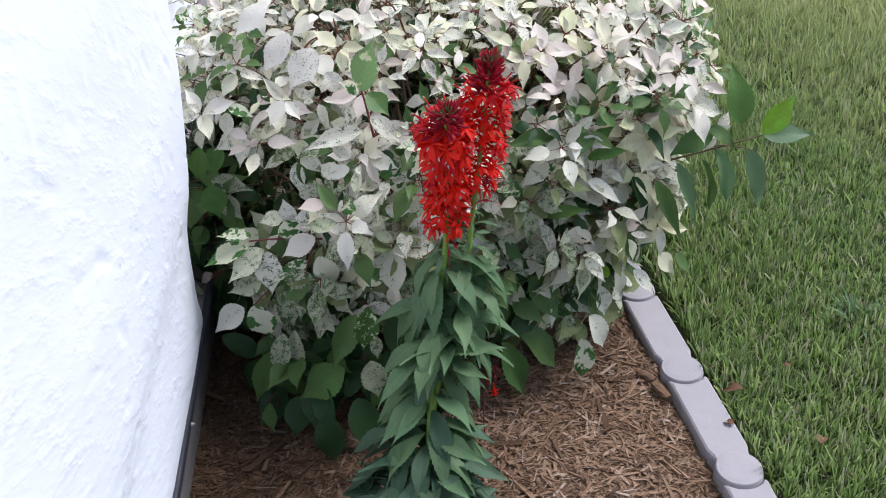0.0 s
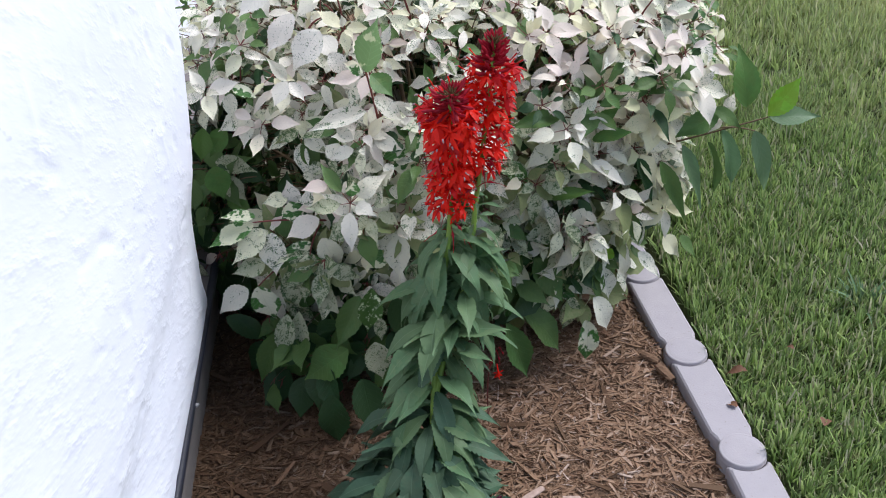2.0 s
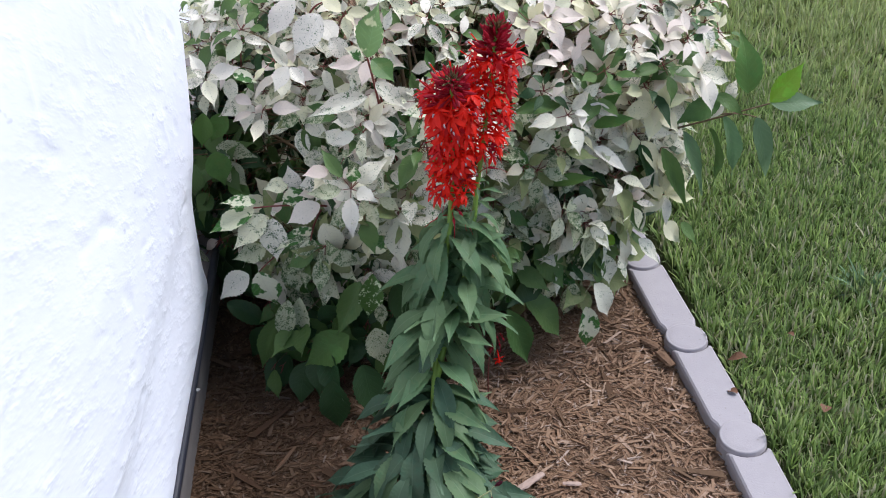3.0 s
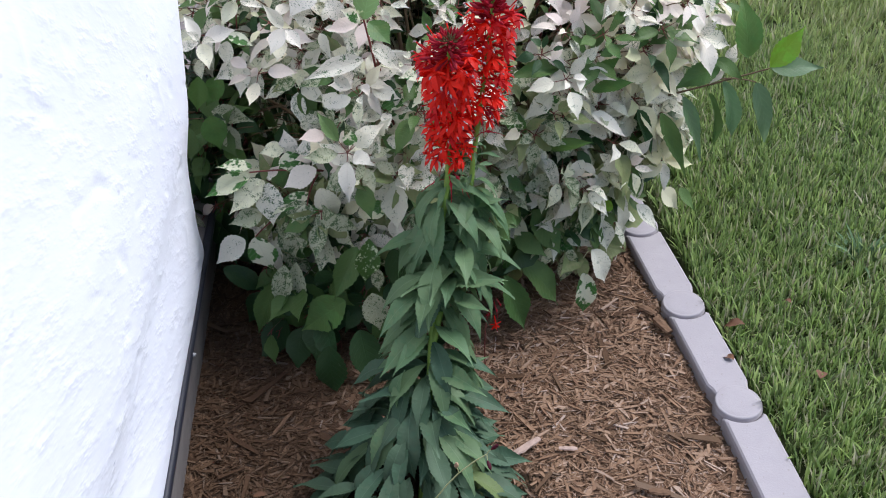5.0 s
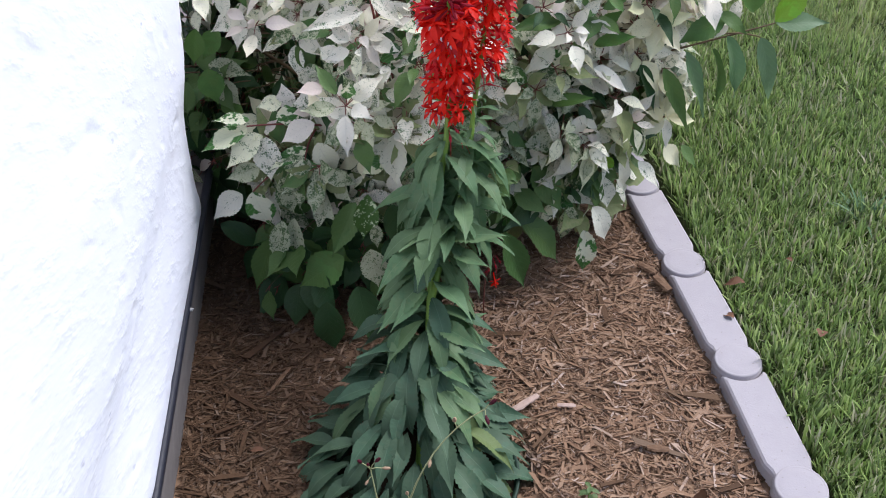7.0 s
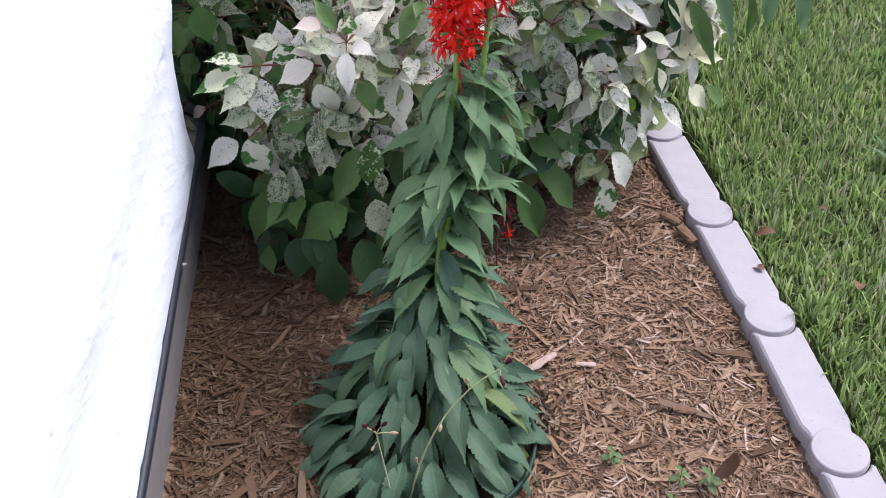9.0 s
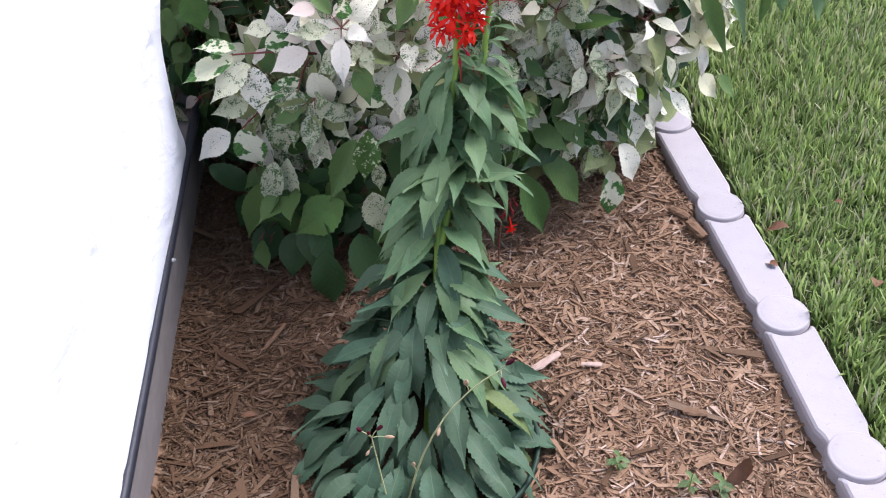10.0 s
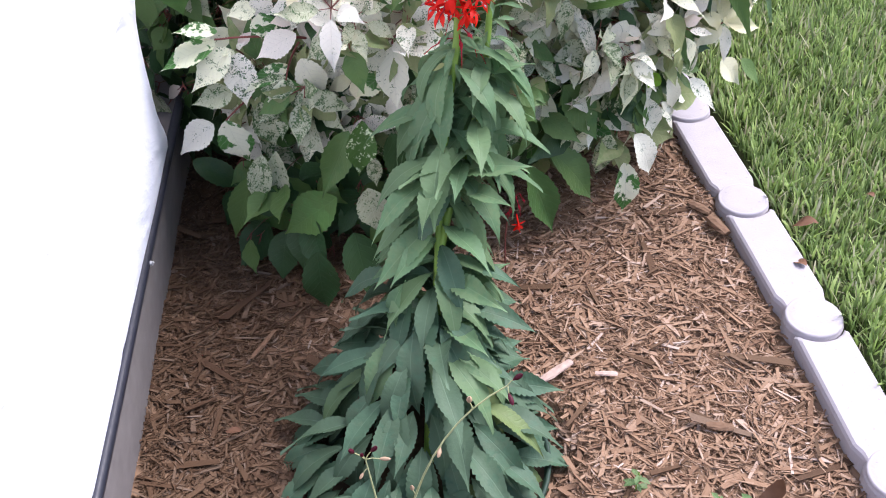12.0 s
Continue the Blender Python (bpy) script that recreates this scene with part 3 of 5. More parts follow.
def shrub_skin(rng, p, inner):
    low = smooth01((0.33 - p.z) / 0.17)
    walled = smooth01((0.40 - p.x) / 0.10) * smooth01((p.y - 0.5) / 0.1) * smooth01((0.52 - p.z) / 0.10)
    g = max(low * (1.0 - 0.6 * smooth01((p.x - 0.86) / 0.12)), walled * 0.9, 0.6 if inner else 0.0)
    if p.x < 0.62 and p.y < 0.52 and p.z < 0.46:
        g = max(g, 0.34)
    # low, inner and recessed leaves get the shade-darkened green more often
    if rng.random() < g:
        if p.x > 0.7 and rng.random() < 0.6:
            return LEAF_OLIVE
        return LEAF_DEEP_SHADED if rng.random() < (0.55 if p.z < 0.2 or inner or walled > 0.5 else 0.3) else (LEAF_GREEN if rng.random() < 0.6 + 0.4 * max(low, walled) else LEAF_SPECK)
    k = rng.random()
    high = smooth01((p.z - 0.40 + 0.06 * smooth01((p.x - 0.75) / 0.3)) / 0.3)
    if rng.random() < 0.36 * (1 - high) * (1 - 0.6 * smooth01((p.z - 0.32) / 0.1) * smooth01((p.x - 0.75) / 0.3)) * smooth01((0.64 - p.y) / 0.1):
        return LEAF_OLIVE if rng.random() < 0.7 else LEAF_GREEN
    right = smooth01((p.x - 0.75) / 0.3)
    if k < 0.03 + 0.26 * high * (0.2 + right):
        return LEAF_PINK
    if k < 0.14 + 0.24 * high + 0.46 * high * right:
        return LEAF_WHITE if rng.random() < 0.72 else LEAF_CREAM
    if k < 0.86:
        return LEAF_DIM if rng.random() < 0.48 - 0.26 * high else LEAF_SPECK
    return LEAF_MIXED if k < 0.93 - 0.05 * high else (LEAF_GREEN if k < 0.97 else LEAF_DEEP_SHADED)


def in_gap(p):
    """The dark gap between the white branch, the wall's green leaves and the crown."""
    return abs(p.x - 0.335) < 0.105 and abs(p.z - 0.465) < 0.09 and p.y < 0.86


def build_shrub():
    rng = random.Random(11)
    shrub = thing("variegated_shrub", "dense low shrub with white, green-speckled leaves on reddish stems", "shrub", (SHRUB_C.x, SHRUB_C.y, 0))
    inv = Matrix.Translation((-SHRUB_C.x, -SHRUB_C.y, 0))
    leaves = Foliage(unit_uv(BROAD, 0.085))
    twigs, cores, clusters = [], [], []
    count = 1600
    for i in range(count):
        z = 1 - 2 * (i + 0.5) / count
        a = i * 2.399963 + rng.uniform(-0.2, 0.2)
        s = math.sqrt(1 - z * z)
        u = Vector((s * math.cos(a), s * math.sin(a), z))
        lump = 1 + 0.26 * noise.noise(u * 2.6 + Vector((3, 1, 7))) + 0.12 * noise.noise(u * 6.0) + rng.uniform(-0.05, 0.05)
        p = shrub_point(u, lump)
        if p.z < 0.14 or p.x < (0.33 if p.y < 0.60 else (0.24 if p.y < 0.8 else 0.16)) or p.y > 1.38:
            continue
        hollow = in_gap(p)
        if not hollow:
            clusters.append((p, u, False))
        if rng.random() < 0.8:
            q = shrub_point(u, lump * rng.uniform(0.80, 0.93))
            if not in_gap(q):
                clusters.append((q, u, True))
    # low green growth in front; green patch filled out to darken the wall's recess
    for n_low, (x0, x1, y0, y1, z0, z1) in ((40, (0.30, 0.62, 0.40, 0.60, 0.10, 0.27)), (34, (0.30, 0.62, 0.42, 0.55, 0.29, 0.42)), (44, (0.74, 1.08, 0.40, 0.60, 0.12, 0.30)), (24, (0.72, 1.0, 0.41, 0.52, 0.26, 0.36)),
                                            (50, (0.10, 0.30, 0.66, 1.1, 0.10, 0.52)), (46, (0.09, 0.26, 0.56, 0.72, 0.10, 0.44)), (30, (0.26, 0.44, 0.62, 0.9, 0.46, 0.68)), (14, (1.10, 1.2, 0.48, 0.62, 0.46, 0.62)), (34, (0.28, 0.58, 0.30, 0.46, 0.05, 0.20)), (12, (1.06, 1.14, 0.45, 0.55, 0.33, 0.46)), (50, (0.15, 0.38, 0.75, 1.30, 0.50, 0.80))):
        for _ in range(n_low):
            p = Vector((rng.uniform(x0, x1), rng.uniform(y0, y1), rng.uniform(z0, z1)))
            if in_gap(p):
                continue
            clusters.append((p, ((p - SHRUB_C) * 1.0 + Vector((0, -0.15, 0.1))).normalized(), False))
    clusters.sort(key=lambda c: (c[2], c[0].y))
    for p, u, inner in clusters:
        side = 1 - abs(u.z)
        axis = (u + Vector((0, 0, 0.55))).normalized()
        turn = rng.uniform(0, 6.28)
        ref = axis.cross(Vector((0.2, 0.3, 0.9))).normalized()
        other = axis.cross(ref)
        high = smooth01((p.z - 0.35) / 0.4)
        star = (not inner) and p.z > 0.42 and rng.random() < 0.5
        if star:
            p = p + u * rng.uniform(0.015, 0.04)
            axis = (axis * 0.7 + Vector((rng.uniform(-0.3, 0.3), -0.45, 0.5))).normalized()
        size = rng.uniform(0.054, 0.094) * (1 - 0.40 * high) * (1.12 if star else 1.0) * (1 + 0.55 * smooth01((0.28 - p.z) / 0.1))
        sag = (0.35 + 0.75 * smooth01((0.5 - p.z) / 0.35)) * (0.4 + side * 0.6)
        lit = 0.35 * smooth01((p.x - 0.62) / 0.2)  # leaves on the open side tilted to the sun to brighten that side
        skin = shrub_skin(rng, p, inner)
        number = (rng.choice((6, 7)) if star else (3 if p.z < 0.24 else rng.choice((4, 5, 5, 6)))) if not inner else 3
        for k in range(number):
            w = turn + k * 2.4
            ring = 0 if k < number - 2 else 1
            tilt = rng.uniform(1.0, 1.45) if ring == 0 else rng.uniform(0.35, 0.8)
            radial = ref * math.cos(w) + other * math.sin(w)
            way = axis * math.cos(tilt) + radial * math.sin(tilt)
            way.z -= sag * rng.uniform(0.5, 1.2)
            way += Vector((rng.uniform(-0.15, 0.15), rng.uniform(-0.15, 0.15), rng.uniform(-0.12, 0.12)))
            way.normalize()
            face = (axis + u * 0.5 + Vector((rng.uniform(-0.3, 0.3) + lit, rng.uniform(-0.45, 0.15), 0.3 + lit))).normalized()
            base = p + way * (rng.uniform(0.010, 0.028) if not inner else 0.01)
            if not inner:
                twigs.append(tube_arrays([tuple(inv @ p), tuple(inv @ base)], [0.0011, 0.0008], 4))
            length = size * rng.uniform(0.8, 1.12) * (0.72 if ring else 1.0)
            if base.z + (way.z - 0.45) * length < 0.012 or (p.y < 0.6 and base.x + way.x * length < 0.235):
                continue
            if p.x > 0.7 and 0.20 < p.z < 0.30 and rng.random() < 0.2:
                skin = LEAF_GREEN if rng.random() < 0.6 else LEAF_DEEP_SHADED
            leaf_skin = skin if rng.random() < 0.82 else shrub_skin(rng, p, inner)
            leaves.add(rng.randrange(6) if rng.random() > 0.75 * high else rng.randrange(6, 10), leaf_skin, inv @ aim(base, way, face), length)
        core = SHRUB_C + (p - SHRUB_C) * 0.86
        if p.z < 0.3:
            core.z = p.z - 0.01
        v, f = tube_arrays([tuple(inv @ q) for q in bezier_points(core, core.lerp(p, 0.5) + Vector((0, 0, 0.01)), p, 4)], [0.0015, 0.0014, 0.0012, 0.0010], 5)
        cores.append((v, f))
    leaves.build(shrub, "leaf", 270)
    v, f = join(cores)
    child("branch_growth", mesh_of("branch_growth", v, f, STEM_BROWN), shrub, label="thin brown branch growth under the leaves", kind="stuff")
    v, f = join(twigs)
    child("twig_growth", mesh_of("twig_growth", v, f, STEM_RED), shrub, label="thin reddish twig growth", kind="stuff")
    for i in range(22):
        a = i * 2.4
        foot = Vector((0.05 * math.cos(a), 0.05 * math.sin(a), -0.03))
        z = rng.uniform(0.05, 0.9)
        s = math.sqrt(1 - z * z)
        end = inv @ shrub_point((s * math.cos(a), s * math.sin(a), z), 0.8)
        midway = foot.lerp(end, 0.5) + Vector((0, 0, 0.08))
        child("branch", tube_mesh("branch", bezier_points(foot, midway, end, 9), [0.009 - 0.0008 * k for k in range(9)], STEM_BROWN, 7), shrub)
    return shrub, inv


SHRUB, SHRUB_INV = build_shrub()

# ---- red flowering plant ----
LANCE = [leaf_arrays(1.0, wd, d, fo, 0.46, 1.02, 48, 0.065, 0.08, tw, 20 + i, 5, 0.68, True) for i, (wd, d, fo, tw) in enumerate((
    (0.28, 0.8, 0.30, 0.25), (0.30, 1.0, 0.22, 0.45), (0.27, 0.9, 0.36, -0.45), (0.30, 1.3, 0.28, 0.35), (0.29, 0.6, 0.40, -0.5),
    (0.27, 1.7, 0.34, 0.5), (0.25, 2.1, 0.42, -0.5), (0.27, 1.5, 0.26, -0.3)))]


def flower_mesh(petal, seed):
    """One lipped flower along +y: a slim tube, three spreading lower lobes, two narrow upper lobes and the grey-tipped stamen tube."""
    rng = random.Random(seed)
    pieces = [tube_arrays([(0, 0, 0), (0, 0.010, 0.002), (0, 0.020, 0.001)], [0.0014, 0.0017, 0.0026], 5)]
    for turn, length, width, drop in ((-0.75, 0.0190, 0.0056, 0.9), (0.0, 0.0215, 0.0062, 1.2), (0.75, 0.0190, 0.0056, 0.9), (-1.75, 0.017, 0.0030, 0.2), (1.75, 0.017, 0.0030, -0.2)):
        v, q, _ = leaf_arrays(length * rng.uniform(0.85, 1.15), width, drop * rng.uniform(0.6, 1.3), 0.2, 0.52, 0.80, 5, 0.0, 0.0, 0.0, 0, 3, 0.6)
        a = np.array(Matrix.Translation((0, 0.019, 0)) @ Matrix.Rotation(-turn + rng.uniform(-0.2, 0.2), 4, "Z"))
        pieces.append((v @ a[:3, :3].T + a[:3, 3], q))
    pieces.append(tube_arrays([(0, 0.012, 0.001), (0, 0.024, 0.006), (0, 0.031, 0.011)], [0.0008, 0.0007, 0.0009], 4))
    n = sum(len(q) for _, q in pieces)
    pieces.append(tube_arrays([(0, 0.031, 0.011), (0, 0.0330, 0.0110), (0, 0.0345, 0.0095)], [0.0009, 0.0010, 0.0003], 5))
    v, f = join(pieces)
    me = mesh_of("flower", v, f, petal)
    me.materials.append(ANTHER)
    me.polygons.foreach_set("material_index", [0] * n + [1] * (len(f) - n))
    return me


def bud_mesh(mat):
    v, f = tube_arrays([(0, 0, 0), (0, 0.006, 0.0), (0, 0.014, 0.001), (0, 0.023, 0.003), (0, 0.029, 0.005)], [0.0009, 0.0017, 0.0015, 0.0024, 0.0006], 6)
    return mesh_of("bud", v, f, mat)


def spent_mesh():
    """A faded flower: a thin crimson stalk with its calyx and a withered thread."""
    v, f = join([tube_arrays([(0, 0, 0), (0, 0.008, 0.003), (0, 0.016, 0.003)], [0.0008, 0.0007, 0.0008], 4),
                 tube_arrays([(0, 0.015, 0.003), (0, 0.019, 0.002), (0, 0.024, -0.001)], [0.0010, 0.0026, 0.0010], 6),
                 tube_arrays([(0, 0.023, -0.001), (0.001, 0.032, -0.006), (0.002, 0.040, -0.014)], [0.0009, 0.0006, 0.0004], 4)])
    return mesh_of("spent_flower", v, f, BUD)


FLOWERS, DARK_FLOWERS = [flower_mesh(PETAL, k) for k in range(4)], [flower_mesh(PETAL_DEEP, 10 + k) for k in range(3)]
BUDM, TIPM, SPENT = bud_mesh(BUD), bud_mesh(STEM_BUD), spent_mesh()


def spike(plant, points, rng, wide, flowers, buds, spent, open_to=0.62):
    """Flowers in turn round the stem: faded at its foot, open along the middle, still in bud at the tip."""
    pts = [Vector(p) for p in points]
    def at(t):
        i = min(int(t * (len(pts) - 1)), len(pts) - 2)
        return pts[i].lerp(pts[i + 1], t * (len(pts) - 1) - i)
    tip_way = (pts[-1] - pts[-2]).normalized()
    side = tip_way.cross(Vector((0.2, 0.9, 0.1))).normalized()
    other = tip_way.cross(side)
    def ring(a):
        return side * math.cos(a) + other * math.sin(a)
    for i in range(spent):
        a = i * 2.399963
        out = ring(a) + tip_way * rng.uniform(-0.1, 0.5)
        child("spent_flower", SPENT, plant, aim(at(rng.uniform(-0.18, 0.10)), out, (0, 0, 1)) @ Matrix.Diagonal((1.2, 1.2, 1.2, 1)), "faded crimson flower" if i == 0 else "")
    for i in range(flowers):
        k = (i + rng.uniform(-0.4, 0.4)) / flowers
        t = 0.03 + open_to * max(0.0, k)
        a = i * 2.399963 + rng.uniform(-0.35, 0.35)
        out = ring(a) + tip_way * rng.uniform(-0.35, 0.30)
        reach = wide * (0.80 + 0.30 * k) * rng.uniform(0.82, 1.12)
        kind = rng.choice(DARK_FLOWERS) if rng.random() < 0.08 + 0.40 * k ** 2 else rng.choice(FLOWERS)
        child("flower", kind, plant, aim(at(t) + ring(a) * 0.004, out, Vector((0, 0, 1))) @ Matrix.Rotation(rng.uniform(-0.7, 0.7), 4, "Y") @ Matrix.Diagonal((reach, reach, reach, 1)))
    for i in range(buds):
        k = i / buds
        t = min(1.0, open_to - 0.05 + (1.05 - open_to) * k + rng.uniform(-0.04, 0.04))
        a = rng.uniform(0, 6.283)
        out = ring(a) + tip_way * (rng.uniform(-0.25, 0.75) + 0.9 * k ** 2)
        size = (1.50 - 0.80 * k) * rng.uniform(0.65, 1.25) * wide / 1.4
        child("bud", BUDM, plant, aim(at(t), out, Vector((0, 0, 1))) @ Matrix.Diagonal((size, size, size, 1)))
    for i in range(34):
        out = ring(i * 2.399963) + tip_way * (0.10 + 0.07 * i)
        size = 0.80 - 0.011 * i
        child("bud", TIPM, plant, aim(pts[-1] - tip_way * 0.006, out, Vector((0, 0, 1))) @ Matrix.Diagonal((size, size, size, 1)), "small unopened green bud" if i == 0 else "")


def build_lobelia():
    rng = random.Random(5)
    O = Vector((0.548, -0.155, 0))
    plant = thing("cardinal_flower", "tall plant with two scarlet flower spikes over blue-green toothed leaves", "flowering plant", tuple(O))

    def local(points):
        return [Vector(p) - O for p in points]
    main = local([(0.545, -0.16, -0.02), (0.556, -0.125, 0.05), (0.568, -0.095, 0.10), (0.581, -0.06, 0.166), (0.595, -0.012, 0.25), (0.606, 0.03, 0.306), (0.621, 0.07, 0.383), (0.636, 0.105, 0.453), (0.655, 0.135, 0.518),
                  (0.663, 0.15, 0.578), (0.668, 0.160, 0.648), (0.670, 0.155, 0.729), (0.669, 0.135, 0.782), (0.667, 0.112, 0.812)])
    second = local([(0.598, 0.0, 0.265), (0.630, 0.05, 0.345), (0.664, 0.09, 0.402), (0.684, 0.12, 0.455), (0.698, 0.145, 0.505), (0.708, 0.160, 0.570), (0.720, 0.17, 0.638), (0.732, 0.185, 0.695), (0.744, 0.20, 0.761), (0.753, 0.208, 0.818), (0.757, 0.21, 0.852)])
    child("stem", tube_mesh("stem", main, [0.0085 - 0.0004 * i for i in range(len(main))], STEM_GREEN, 8), plant)
    child("stem", tube_mesh("stem", second, [0.0060 - 0.0003 * i for i in range(len(second))], STEM_GREEN, 8), plant)
    made = [mesh_of("leaf", v, f, LEAF_LOBELIA, uv * 0.12) for v, f, uv in LANCE]
    upper_lit = [mesh_of("leaf", v, f, LEAF_UPPER, uv * 0.12) for v, f, uv in LANCE]
    aged = [mesh_of("leaf", v, f, LEAF_AGED, uv * 0.12) for v, f, uv in LANCE]

    def at(points, z):
        for a, b in zip(points, points[1:]):
            if b.z >= z:
                return a.lerp(b, (z - a.z) / max(1e-6, b.z - a.z))
        return points[-1]

    def put(p, a, length, rise, wide=1.0, hang=0.0):
        way = Vector((math.cos(a), math.sin(a), rise)).normalized()
        face = Vector((-math.cos(a) * 0.3, -math.sin(a) * 0.3, 1.0))
        m = aim(p + Vector((math.cos(a), math.sin(a), 0)) * 0.006, way, face) @ Matrix.Rotation(rng.uniform(-0.25, 0.25), 4, "Y")
        skins = aged if p.z < 0.12 and math.cos(a) > 0.3 and rng.random() < 0.10 else (upper_lit if rng.random() < (p.z - 0.14) / 0.22 else made)
        child("leaf", skins[rng.randrange(5) if rng.random() > hang else rng.randrange(5, 8)], plant, m @ Matrix.Diagonal((length * wide * rng.uniform(0.92, 1.12), length, length, 1)))

    # leaves up the stem, arching out and hanging
    n = 150
    for i in range(n):
        k = i / n
        z = 0.10 + 0.43 * k
        a = i * 2.399963 + rng.uniform(-0.35, 0.35)
        if k > 0.30 and math.sin(a) < -0.93 and rng.random() < 0.75:
            continue
        length = 0.124 + 0.012 * k + rng.uniform(-0.022, 0.012)
        put(at(main, z), a, length, rng.uniform(0.10, 0.75), 0.98, 0.25 + 0.55 * k)
    for i in range(56):
        k = i / 56
        put(at(second, 0.33 + 0.20 * k), i * 2.399963 + rng.uniform(-0.3, 0.3), rng.uniform(0.100, 0.135) * (1 - 0.10 * k), rng.uniform(0.0, 0.70), 0.95, 0.75)
    for i in range(14):
        put(at(main, 0.50 + 0.06 * i / 14), i * 2.399963, rng.uniform(0.035, 0.055), rng.uniform(0.0, 0.5), 0.7)
        put(at(second, 0.52 + 0.07 * i / 14), i * 2.399963 + 1, rng.uniform(0.030, 0.050), rng.uniform(0.0, 0.5), 0.7)
    # side crowns round the foot, whose leaves arch down to the mulch in tiers
    tiers = ((0.022, 0.080, 24), (0.034, 0.128, 40), (0.056, 0.112, 38), (0.085, 0.090, 32), (0.125, 0.070, 24), (0.165, 0.054, 21), (0.205, 0.040, 17), (0.245, 0.026, 13))
    for z, r, number in tiers:
        turn = rng.uniform(0, 6.28)
        for i in range(number):
            a = turn + 2 * math.pi * (i + rng.uniform(-0.45, 0.45)) / number
            if z > 0.20 and math.sin(a) < -0.94:
                continue
            put(at(main, z) + Vector((math.cos(a) * r - 0.018, math.sin(a) * r, rng.uniform(-0.02, 0.02))), a + rng.uniform(-0.25, 0.25), rng.uniform(0.098, 0.140), rng.uniform(-0.30, 0.25), 1.0)
    spike(plant, main[9:], rng, 1.46, 108, 84, 12, 0.70)
    spike(plant, second[6:], rng, 1.42, 86, 96, 16, 0.70)
    return plant


build_lobelia()


def build_pot():
    """The rim of the nursery pot in which the plant was sunk."""
    pot = thing("plant_pot", "dark green plastic nursery pot sunk in the mulch under the plant", "plant pot", (0.560, -0.158, -0.018))
    V, F, n = [], [], 48
    for rad, z in ((0.152, -0.03), (0.162, 0.008), (0.168, 0.010), (0.170, 0.028), (0.1675, 0.031), (0.163, 0.028), (0.147, -0.03)):
        V += [(rad * math.cos(2 * math.pi * k / n), rad * math.sin(2 * math.pi * k / n), z) for k in range(n)]
    for i in range(6):
        F += [(i * n + k, i * n + (k + 1) % n, (i + 1) * n + (k + 1) % n, (i + 1) * n + k) for k in range(n)]
    child("rim", mesh_of("rim", V, F, POT), pot)
    bm = bmesh.new()
    bmesh.ops.create_circle(bm, cap_ends=True, segments=40, radius=0.160, matrix=Matrix.Translation((0, 0, 0.018)))
    part("potting_soil", bm, POTTING, pot, "dark potting soil")


build_pot()

# ---- wood chips ----
def chip_arrays(rng, n, area, layer, fine=1.0):
    """Thin split slivers lying criss-cross on the bed: boxes of eight corners with ragged ends."""
    x0, x1, y0, y1 = area
    broad = rng.random(n) < 0.42
    L = np.where(broad, rng.gamma(2.0, 0.0138, n), rng.gamma(1.5, 0.0110, n)).clip(0.004, 0.085)
    W = (L * np.where(broad, rng.lognormal(-1.85, 0.45, n), rng.lognormal(-2.35, 0.5, n))).clip(0.0011, 0.0095)
    L, W = L * fine, W * fine ** 1.3
    H = rng.uniform(0.0007, 0.0022, n) * fine
    X, Y = rng.uniform(x0, x1, n), rng.uniform(y0, y1, n)
    Z = np.array([bed_height(x, y) for x, y in zip(X, Y)]) + rng.uniform(0.001, layer, n)
    A, T, R = rng.uniform(0, np.pi, n), rng.normal(0, 0.07, n), rng.normal(0, 0.17, n)
    sx = np.array([-1, 1, 1, -1, -1, 1, 1, -1]) * 0.5
    sy = np.array([-1, -1, 1, 1, -1, -1, 1, 1]) * 0.5
    sz = np.array([-1, -1, -1, -1, 1, 1, 1, 1]) * 0.5
    ragged = np.tile(1 + rng.uniform(-0.5, 0.05, (n, 4)), (1, 2))
    lx, ly, lz = sx * W[:, None] * np.tile(rng.uniform(0.05, 1.15, (n, 4)), (1, 2)), sy * L[:, None] * ragged, sz * H[:, None]
    bx, bz = lx * np.cos(R)[:, None] + lz * np.sin(R)[:, None], lz * np.cos(R)[:, None] - lx * np.sin(R)[:, None]
    by, bz = ly * np.cos(T)[:, None] - bz * np.sin(T)[:, None], bz * np.cos(T)[:, None] + ly * np.sin(T)[:, None]
    wx = bx * np.cos(A)[:, None] - by * np.sin(A)[:, None]
    wy = bx * np.sin(A)[:, None] + by * np.cos(A)[:, None]
    V = np.stack([wx + X[:, None], wy + Y[:, None], bz + Z[:, None]], -1)
    UV = np.stack([lx + X[:, None], ly + Y[:, None]], -1)
    return V, UV


CHIP_FACES = np.array([(0, 3, 2, 1), (4, 5, 6, 7), (0, 1, 5, 4), (1, 2, 6, 5), (2, 3, 7, 6), (3, 0, 4, 7)])


